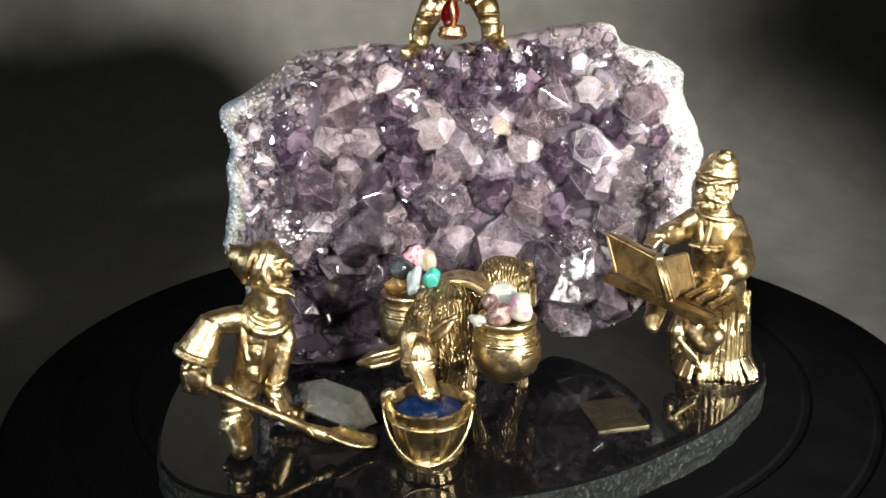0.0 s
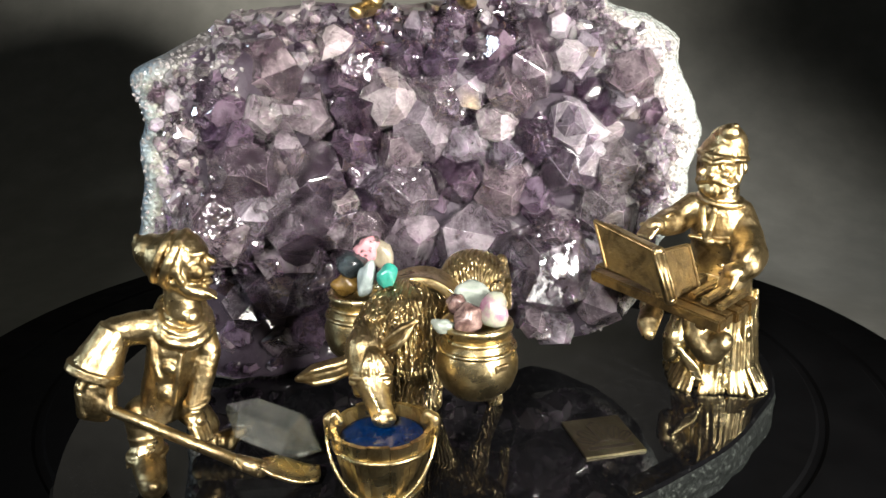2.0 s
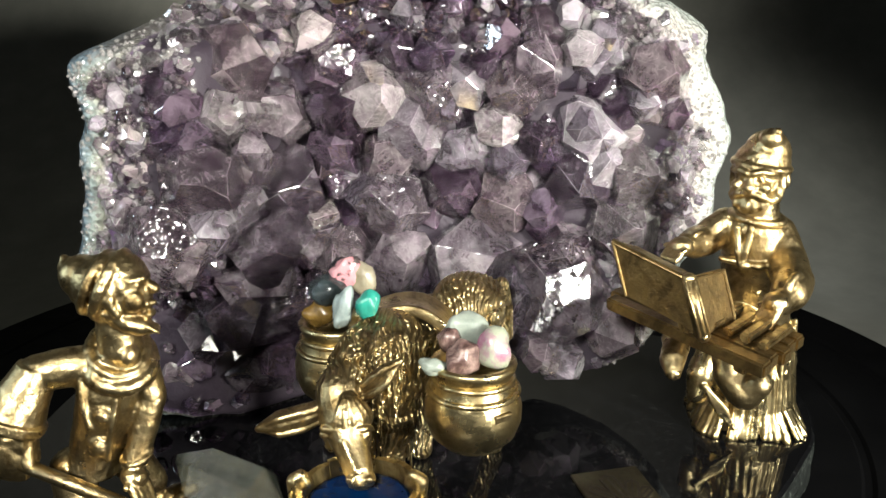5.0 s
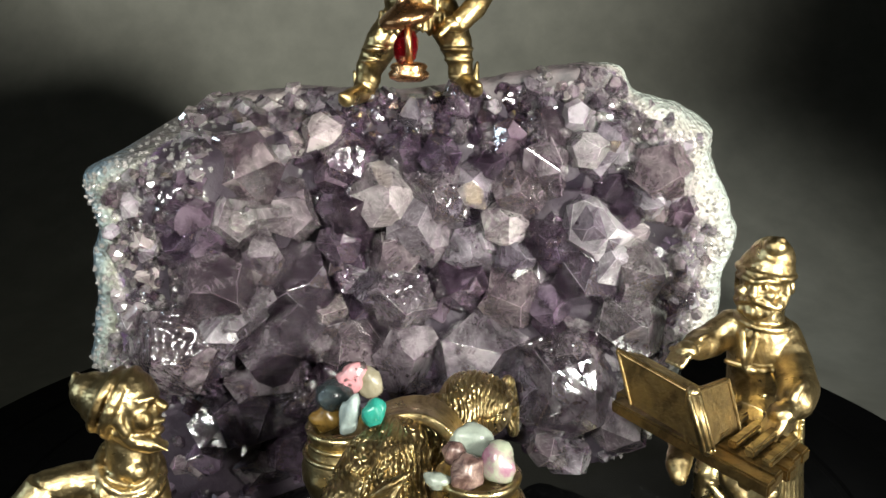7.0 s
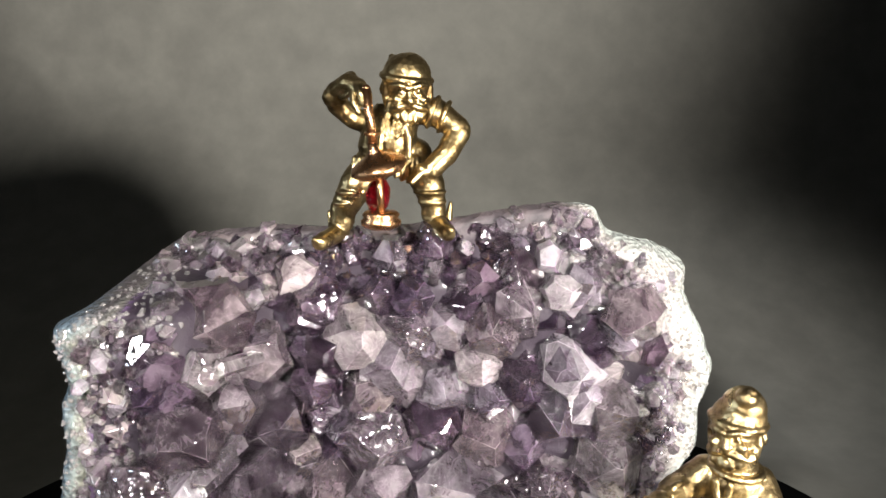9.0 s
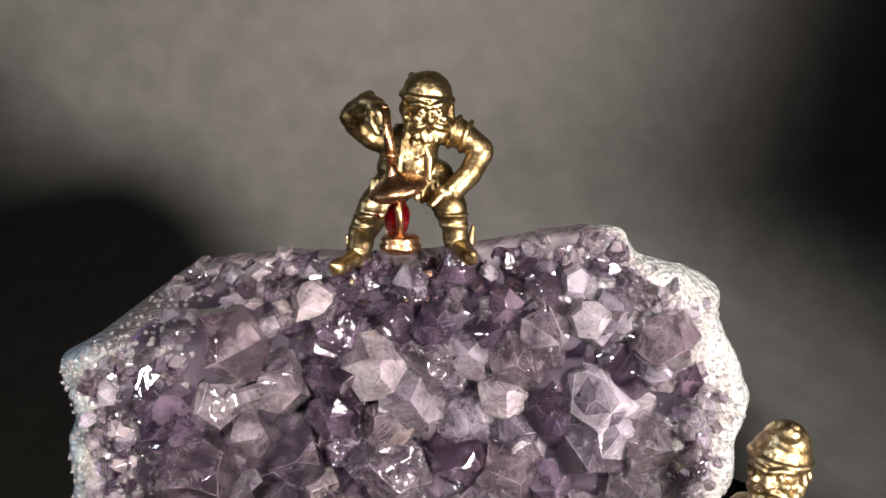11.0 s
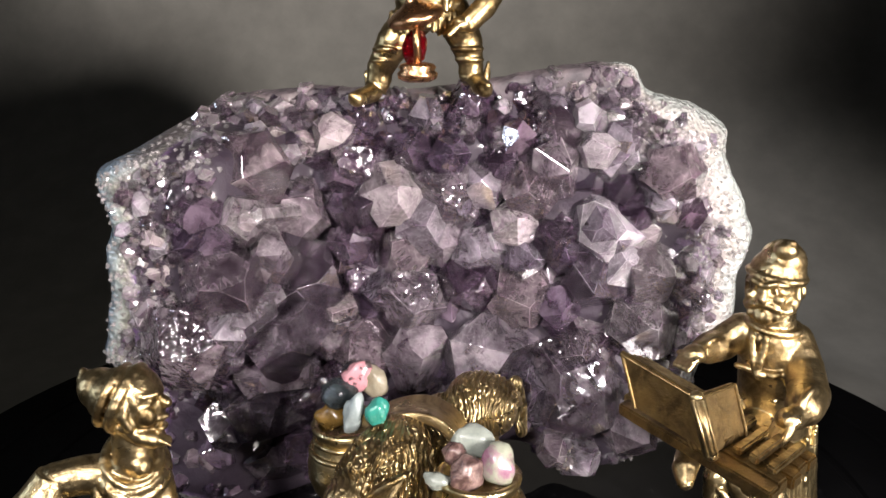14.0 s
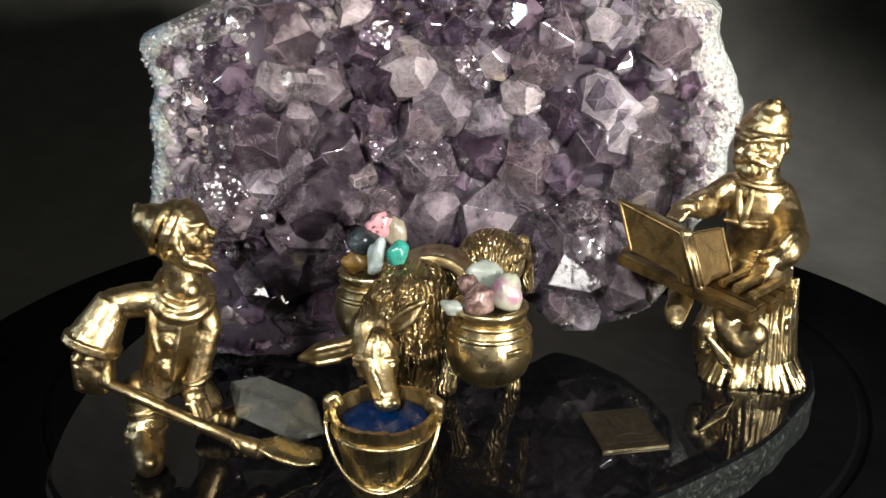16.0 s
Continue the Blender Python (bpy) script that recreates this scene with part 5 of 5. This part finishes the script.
def build_bucket():
    t = thing("bucket", mm(-13, -69.5, 0), "brass stave bucket filled with deep blue enamel water", "bucket")
    cx, cy = -13, -69.5
    bm = bmesh.new()
    lathe(bm, (cx, cy, 0), [(9.6, 0), (9.8, 0.6), (9.6, 1.4), (2, 1.5)], 40)
    part("bottom", bm, GOLD, t)
    count = 14
    for i in range(count):
        bm = bmesh.new()
        a0 = 2 * math.pi * i / count + 0.007
        a1 = 2 * math.pi * (i + 1) / count - 0.007
        lift = 0.35 * math.sin(i * 2.1)
        rows = []
        for h, r in ((0.3, 9.8), (7, 11.3), (14, 12.7), (22.2 + lift, 14.1)):
            row = []
            for k in range(4):
                a = a0 + (a1 - a0) * k / 3
                row.append([bm.verts.new(mm(cx + (r - q) * math.cos(a), cy + (r - q) * math.sin(a), h)) for q in (0 if k in (1, 2) else 0.25, 1.5)])
            rows.append(row)
        for a, b in zip(rows, rows[1:]):
            for k in range(3):
                bm.faces.new((a[k][0], a[k + 1][0], b[k + 1][0], b[k][0]))
                bm.faces.new((a[k][1], b[k][1], b[k + 1][1], a[k + 1][1]))
            bm.faces.new((a[0][0], b[0][0], b[0][1], a[0][1]))
            bm.faces.new((a[3][0], a[3][1], b[3][1], b[3][0]))
        for row in (rows[0], rows[-1]):
            for k in range(3):
                bm.faces.new((row[k][0], row[k][1], row[k + 1][1], row[k + 1][0]))
        part("stave", bm, PALE_BRASS, t)
    for h, r in ((17.6, 13.4), (4.6, 10.85)):
        bm = bmesh.new()
        ring_bar(bm, (cx, cy, h), r, 0.8, 48)
        part("hoop", bm, PALE_BRASS, t, smooth=True)
    bm = bmesh.new()
    lathe(bm, (cx, cy, 18.4), [(11.6, 0), (11.75, 0.25), (11.0, 0.35), (5, 0.32), (2, 0.3)], 48)
    part("water", bm, WATER, t, "glossy deep blue enamel", smooth=True)
    for k in (-1, 1):
        bm = bmesh.new()
        chain(bm, (cx + 13.9 * k, cy - 1, 20, 1.7), (cx + 14.1 * k, cy - 1, 24.2, 1.9), (cx + 12.6 * k, cy - 1, 25.6, 1.5), (cx + 11.6 * k, cy - 1, 23.5, 1.3))
        cast(part("lug", bm, GOLD, t, smooth=True), 0.35, 2)
    bm = bmesh.new()
    pts = []
    for a in np.linspace(0, math.pi, 25):
        s = math.sin(a)
        z = 22.5 - 18.5 * s
        pts.append((cx + 14.9 * math.cos(a) * (1 - 0.12 * s), cy - 2 - (12.2 - 0.15 * (22.5 - z)) * s ** 0.7, z))
    tube(bm, pts, 0.5)
    part("handle", bm, PALE_BRASS, t, "thin bright wire handle hanging down", smooth=True)
    t.scale = (0.9, 0.9, 0.9)


def tumbled(name, c, r, rot, mat, label, seed, rough=0.34):
    bm = bmesh.new()
    bmesh.ops.create_icosphere(bm, subdivisions=3, radius=1.0)
    for v in bm.verts:
        p = v.co.copy()
        v.co = p * 0.93 * (1 + rough * noise.noise(p * 1.3 + Vector((seed * 7.3, 0, 0))) + 0.3 * rough * noise.noise(p * 3 + Vector((0, seed, 0))))
    bmesh.ops.transform(bm, matrix=Matrix.LocRotScale(mm(*c), Euler([radians(a) for a in rot]), mm(*r)), verts=bm.verts[:])
    solid(name, bm, mat, label, "stone", group="tumbled stones", smooth=True)


def stone_mat(name, stops, scale=190, rough=0.26):
    return rock_material(name, stops, scale, rough, 0.0004, 0.15)


def build_stones():
    pink = stone_mat("pink_black_rhodonite", [(0.45, (0.012, 0.012, 0.014)), (0.51, (0.04, 0.03, 0.03)), (0.54, (0.38, 0.17, 0.19)), (0.7, (0.44, 0.27, 0.28))], 75)
    black = stone_mat("black_green_agate", [(0.3, (0.008, 0.010, 0.012)), (0.7, (0.03, 0.04, 0.042))])
    tiger = stone_mat("golden_brown_tiger_eye", [(0.3, (0.045, 0.025, 0.006)), (0.7, (0.15, 0.09, 0.022))])
    grey = stone_mat("pale_grey_blue_agate", [(0.35, (0.13, 0.165, 0.165)), (0.7, (0.27, 0.31, 0.30))])
    teal = stone_mat("teal_amazonite", [(0.3, (0.004, 0.10, 0.08)), (0.7, (0.03, 0.22, 0.17))])
    beige = stone_mat("beige_agate", [(0.3, (0.13, 0.11, 0.07)), (0.7, (0.26, 0.235, 0.18))])
    white = stone_mat("milky_white_quartz", [(0.3, (0.13, 0.15, 0.13)), (0.7, (0.25, 0.275, 0.24))])
    rose = stone_mat("white_and_pink_tourmaline", [(0.36, (0.17, 0.19, 0.14)), (0.50, (0.25, 0.26, 0.20)), (0.58, (0.23, 0.12, 0.16)), (0.7, (0.15, 0.045, 0.09))], 75)
    brown = stone_mat("brown_pink_stone", [(0.38, (0.025, 0.014, 0.012)), (0.50, (0.085, 0.05, 0.045)), (0.62, (0.22, 0.15, 0.13))])
    tumbled("tumbled_stone", (-19.6, -27, 52.2), (3.6, 3.0, 4.6), (0, 40, 0), pink, "pink stone with black veins in the pot", 1)
    tumbled("tumbled_stone", (-23.5, -29, 48), (5.2, 4.5, 4.2), (0, 10, 0), black, "black polished stone in the pot", 2)
    tumbled("tumbled_stone", (-25.5, -30, 43), (4.6, 3.8, 3.4), (0, -20, 0), tiger, "golden brown polished stone in the pot", 3)
    tumbled("tumbled_stone", (-19, -35.5, 46), (2.9, 2.7, 5.6), (0, 12, 0), grey, "pale grey drop-shaped stone in the pot", 4)
    tumbled("tumbled_stone", (-13.4, -37.5, 47.6), (2.9, 2.4, 3.8), (0, 20, 0), teal, "teal green polished stone in the pot", 5)
    tumbled("tumbled_stone", (-15.5, -26, 50), (3.4, 3.0, 4.6), (0, -15, 0), beige, "beige banded stone in the pot", 6)
    tumbled("tumbled_stone", (9.5, -45, 44.5), (5.2, 3.2, 4.6), (0, 20, 10), white, "milky white rounded stone in the pot", 7)
    tumbled("tumbled_stone", (15.2, -50.5, 42.2), (4.2, 3.6, 5.0), (0, 12, 0), rose, "white stone with a pink top in the pot", 8)
    tumbled("tumbled_stone", (8.6, -52, 40.5), (4.0, 3.4, 4.2), (0, 0, 30), brown, "brownish pink stone in the pot", 9)
    tumbled("tumbled_stone", (5.6, -49, 43.5), (2.7, 2.4, 3.2), (0, -20, 0), brown, "brownish pink stone in the pot", 12)
    tumbled("tumbled_stone", (2.0, -52.5, 38.8), (3.3, 2.2, 2.0), (0, 12, 0), white, "small white stone on the pot's rim", 10)


def build_stump():
    rng = random.Random(11)
    bm = bmesh.new()
    cx, cy = 90.8, -1.5
    limb(bm, (cx, cy, 0.6), (cx - 1, cy, 34), 12.6, 10.0, ends=False, seg=40)
    # bark ridges that spread into roots
    for i in range(64):
        a = 2 * math.pi * i / 64 + rng.uniform(-0.05, 0.05)
        top = rng.uniform(16, 33)
        foot = 13.6 + 3.8 * (0.5 + 0.5 * math.sin(4 * a + 5.2)) + rng.uniform(-0.3, 0.5)
        w = rng.uniform(0.6, 1.2)
        bend = rng.uniform(-0.1, 0.1)
        P = lambda r, t, h: (cx + r * math.cos(a + t), cy + r * math.sin(a + t), h)
        chain(bm, (*P(foot, 0, 0.5), w), (*P(12.3, bend * 0.5, 7), w), (*P(11.4, bend, 17), w * 0.9), (*P(10.7, bend * 1.4, top), w * 0.6))
    for i in range(46):
        a, h = rng.uniform(0, 6.28), rng.uniform(3, 30)
        r = 12.6 - 0.06 * h
        limb(bm, (cx + r * math.cos(a), cy + r * math.sin(a), h), (cx + r * math.cos(a + 0.12), cy + r * math.sin(a + 0.12), h - rng.uniform(2, 5)), 1.0, 0.6, seg=7)
    # broken side branch
    chain(bm, (77.5, -7, 21, 4.2), (75, -9, 17, 3.8), (74.5, -9, 11, 3.0))
    for k in range(5):
        limb(bm, (75 + k * 0.9, -13 - 0.2 * k, 15 - 1.6 * k), (81 + k * 0.5, -15.6, 9 - 1.3 * k), 1.0, 0.5, seg=7)
    # Paler brass than the figures: the strong light on the stump, put into its colour.
    ob = solid("tree_stump", bm, PALE_BRASS, "gilt bronze tree stump with grooved bark and spreading roots", "stump", smooth=True)
    uneven(cast(ob, 0.36, 0), 0.5)


def build_reading_gnome():
    bm = bmesh.new()
    # seat and smock, bloused over the belt
    loft(bm, [(88.0, -4, 30, 9.4, 10), (87.4, -5, 36, 9.0, 9.8), (86.2, -7, 42, 8.8, 9.4), (85.2, -8.5, 48, 8.8, 8.8), (84.4, -10, 54, 8.8, 8.0), (83.6, -11.5, 58.5, 7.6, 6.6), (83, -12.5, 62, 5.0, 5.0)])
    chain(bm, (79.4, -18.4, 60, 1.0), (78.4, -18.6, 54, 1.0), (78.0, -18.0, 50.5, 0.9))
    chain(bm, (76.6, -16.4, 60, 0.9), (76.8, -17.8, 54, 0.9), (77.6, -18.0, 50.5, 0.8))
    for p, q in (((74.5, -13, 50.6), (82, -18.2, 50.0)), ((82, -18.2, 50.0), (90, -17, 51.2))):
        limb(bm, p, q, 0.9, 0.8)
    ball(bm, (78.6, -19.0, 50.4), (1.6, 0.9, 1.3))
    for p, q in (((94, -12, 52), (87, -17, 46)), ((95, -9, 46), (84, -16, 42))):
        limb(bm, p, q, 1.1, 0.8)
    roll(bm, (82.6, -13.2, 62.0), (6.2, 0, -0.6), (0, 5.8, 0.8), 1.1)
    # shoulders and arms
    chain(bm, (88.6, -11.5, 57, 4.8), (89.8, -16.5, 51.5, 5.0), (89, -24, 47.8, 4.9), (86, -29.5, 47.0, 4.5))
    roll(bm, (86.4, -30, 47.0), (3.0, 3.0, 0.4), (0.2, -0.6, 4.6), 1.0)
    for k in range(3):
        roll(bm, (89.6 - 0.4 * k, -17 - 3.4 * k, 51 - 1.4 * k), (4.6, 2.0, 1.0), (-0.4, 1.2, 4.8), 0.6, arc=(-80, 100))
    chain(bm, (85, -31.5, 46.8, 2.8), (82.2, -33.8, 46.4, 2.6))
    hand_parts(bm, (81.0, -34.5, 46.2), (-0.75, -0.35, -0.6), 1.45)
    chain(bm, (77, -8, 58.5, 4.6), (71.6, -8, 54.4, 4.4), (67.6, -11, 54.2, 4.0), (64.6, -15, 55.0, 2.8))
    roll(bm, (66.6, -12.2, 54.4), (1.8, -1.4, 3.4), (-2.4, -2.6, 0.4), 0.8)
    hand_parts(bm, (62.4, -18, 55.4), (-0.7, -0.6, -0.1), 1.35)
    # knees and shoes
    chain(bm, (82, -12, 33, 5.6), (75, -24, 31, 4.6), (74, -27, 25, 3.8))
    chain(bm, (78, -5, 34, 5.6), (66, -14, 33, 4.4), (63, -18, 30, 3.6))
    chain(bm, (75, -27, 24, 4.2), (77.5, -30, 21, 4.4), (80, -31.5, 24, 3.6))
    chain(bm, (63, -19, 29, 3.4), (60.5, -25, 27.5, 3.2), (60, -28, 25.5, 2.2))
    # head
    head_parts(bm, (81.6, -14.5, 72.4), (-0.62, -0.78, -0.12), 1.12, (-3.6, 1.2, 10.8), 0.5)
    limb(bm, (82.6, -13.4, 70), (83, -12.5, 60), 4.6, 5.2)
    bmesh.ops.translate(bm, vec=mm(1.6, 0, 0.6), verts=bm.verts[:])
    statue("gnome_statue", bm, GOLD, "gilt bronze bearded gnome sitting on the stump over a book", 0.32, 0)


def oriented(bm, o, u, v, w, lu, lv, lw, bevel=0.4):
    """A block from the corner o along the directions u, v, w; millimetres."""
    u, v, w = (Vector(q).normalized() for q in (u, v, w))
    m = Matrix.Identity(4)
    for i in range(3):
        m[i][0], m[i][1], m[i][2] = u[i] * lu * 0.001, v[i] * lv * 0.001, w[i] * lw * 0.001
    c = Vector(o) + (u * lu + v * lv + w * lw) / 2
    m.translation = mm(*c)
    made = bmesh.ops.create_cube(bm, size=1.0, matrix=m)
    if bevel:
        edges = {e for q in made["verts"] for e in q.link_edges}
        bmesh.ops.bevel(bm, geom=list(edges), offset=bevel * 0.001, segments=2, affect="EDGES")


U, W = Vector((-27, 41, 1.5)).normalized(), Vector((16, 17, 0.5)).normalized()


def build_board():
    t = thing("writing_board", mm(66, -28, 40), "rough bronze plank board laid across the gnome's knees", "board")
    up = U.cross(W) if U.cross(W).z > 0 else W.cross(U)
    o = Vector((71.5, -58, 38.0))
    for i in range(5):
        bm = bmesh.new()
        oriented(bm, o + W * (i * 4.6) + U * (0.7 * math.sin(i * 2.3)), U, W, up, 47 + 1.5 * math.sin(i * 1.7), 4.4, 3.2 + 0.25 * math.sin(i * 3.1), 0.5)
        part("plank", bm, GOLD_DARK, t)
    bm = bmesh.new()
    oriented(bm, o + W * 1 + U * 5 - up * 1.6, W, U, up, 20, 3.2, 1.7, 0.4)
    part("batten", bm, GOLD_DARK, t)
    # row of small bars
    for i in range(4):
        bm = bmesh.new()
        oriented(bm, o + W * 6.0 + U * (2.5 + 4.6 * i) + up * 3.4, W, U, up, 15.5, 2.6, 1.8 + 0.5 * (i % 2), 0.5)
        solid("ingot", bm, GOLD, "small bronze ingot lying on the board", "ingot", group="ingots on the board")


def build_book():
    t = thing("open_book", mm(61, -42, 43), "thick open bronze book standing on the board", "book")
    base = Vector((62.5, -44, 42.2))
    up = Vector((-0.25, 0.18, 0.95)).normalized()
    for name, d, length in (("left", Vector((-0.78, 0.56, 0.30)), 20), ("right", Vector((0.72, 0.62, -0.05)), 15)):
        d = d.normalized()
        out = d.cross(up).normalized()
        if out.y > 0:
            out = -out
        bm = bmesh.new()
        oriented(bm, base, d, up, -out, length, 13.8, 1.5, 0.4)
        for along in (0.5, length - 0.6):
            limb(bm, tuple(base + d * along + out * 0.2 + up * 0.3), tuple(base + d * along + out * 0.2 + up * 13.4), 0.4, 0.4, seg=8)
        limb(bm, tuple(base + d * 0.5 + out * 0.2 + up * 13.2), tuple(base + d * (length - 0.6) + out * 0.2 + up * 13.2), 0.4, 0.4, seg=8)
        cover = part("cover", bm, GOLD_DARK, t, smooth=False)
        for i in range(4):
            bm = bmesh.new()
            oriented(bm, base + d * 0.8 + up * 0.6 - out * (1.35 + 1.25 * i), d, up, -out, length - 1.6 - 0.9 * i, 12.6 - 0.25 * i, 1.1, 0.2)
            part("page", bm, GOLD, cover)
    bm = bmesh.new()
    limb(bm, tuple(base + Vector((0, -0.6, 0.5))), tuple(base + Vector((0, -0.6, 0)) + up * 13.6), 1.7, 1.7)
    for k in (-1.1, 0, 1.1):
        limb(bm, tuple(base + Vector((k, -1.9, 0.8))), tuple(base + Vector((k, -1.9, 0)) + up * 13.4), 0.45, seg=8)
    part("spine", bm, GOLD, t, "ribbed book spine", smooth=True)


def build_plaque():
    t = thing("plaque", mm(46.5, -41.5, 0), "thin engraved bronze maker's plaque lying on the granite", "plaque")
    a, b, d = Vector((36.3, -33.5, 0)), Vector((53.5, -29.3, 0)), Vector((40.5, -53.5, 0))
    u, v = (b - a), (d - a)
    bm = bmesh.new()
    oriented(bm, a, u, v, (0, 0, 1), u.length, v.length, 0.7, 0.12)
    plate = part("plate", bm, PLAQUE_BRASS, t)
    un, vn = u.normalized(), v.normalized()
    # an emblem of pointed crystal shapes and one bar in place of lettering
    foot = a + u * 0.5 + v * 0.66
    for step, (side, lean, length, width) in enumerate(((-3.4, -58, 5.6, 3.2), (3.8, 50, 5.8, 3.2), (-1.8, -32, 8.6, 3.6), (2.0, 22, 8.2, 3.6), (0.2, -6, 11.0, 4.2))):
        an = radians(lean)
        w = un * math.sin(an) - vn * math.cos(an)
        x = un * math.cos(an) + vn * math.sin(an)
        base = foot + un * side
        for name, mat, inset, h in (("emblem_crystal", ENGRAVED, 0.0, 0.03 + 0.05 * step), ("emblem_facet", PLAQUE_BRASS, 0.6, 0.055 + 0.05 * step)):
            for sgn in ((0,) if inset == 0 else (-1, 1)):
                half = width / 2
                lo, hi = (-half, half) if sgn == 0 else ((-half + inset, -0.2) if sgn < 0 else (0.3, half - inset))
                tip = length - inset * 1.4
                shape = [(lo, inset), (hi, inset)] + [(k, tip - 0.75 * abs(k)) for k in ((hi, lo) if sgn else (hi, 0.0, lo))]
                bm = bmesh.new()
                ring = [bm.verts.new(mm(*(base + x * px + w * py + Vector((0, 0, 0.7 + h))))) for px, py in shape]
                face = bm.faces.new(ring)
                side_faces = bmesh.ops.extrude_face_region(bm, geom=[face])["geom"]
                bmesh.ops.translate(bm, vec=(0, 0, -(h + 0.05) * 0.001), verts=[q for q in side_faces if isinstance(q, bmesh.types.BMVert)])
                bmesh.ops.recalc_face_normals(bm, faces=bm.faces[:])
                part(name, bm, mat, plate)
    bm = bmesh.new()
    oriented(bm, a + u * 0.12 + v * 0.78 + Vector((0, 0, 0.7)), u, v, (0, 0, 1), u.length * 0.76, 1.5, 0.08, 0)
    part("lettering_bar", bm, ENGRAVED, plate, "worn dark bar of lettering")


def build_quartz():
    rng = random.Random(3)
    bm = bmesh.new()
    pts = []
    for i in range(6):
        a = math.pi / 3 * i + 0.35
        for s in (-1, 1):
            pts.append((s * (7.5 + rng.uniform(-1.2, 1.2)), 6.6 * math.cos(a) * rng.uniform(0.92, 1.08), 6.8 * math.sin(a) * rng.uniform(0.92, 1.08)))
    pts += [(-14.6, 0.6, 1.5), (-14.2, -0.6, 0.4), (14.8, 0.5, -1.6), (14.2, -0.8, -0.6)]
    for p in pts:
        bm.verts.new(mm(*p))
    bmesh.ops.convex_hull(bm, input=bm.verts[:])
    bmesh.ops.transform(bm, matrix=pose(-0.0445, -0.0505, 0.0071, 0, 14, -16), verts=bm.verts[:])
    low = min(v.co.z for v in bm.verts)
    bmesh.ops.translate(bm, vec=(0, 0, -low), verts=bm.verts[:])
    frosted(solid("quartz_crystal", bm, CLEAR_QUARTZ, "clear double-ended rock crystal lying on the granite", "crystal").data)


build_amethyst()
build_lantern_gnome()
build_lantern()
build_shovel_gnome()
build_shovel()
build_donkey()
build_strap()
pot = build_pot()
copy_thing(pot, pose(-0.0215, -0.0275, 0.0165, 0, 0, 200))
build_bucket()
build_stones()
build_stump()
build_reading_gnome()
build_board()
build_book()
build_plaque()
build_quartz()
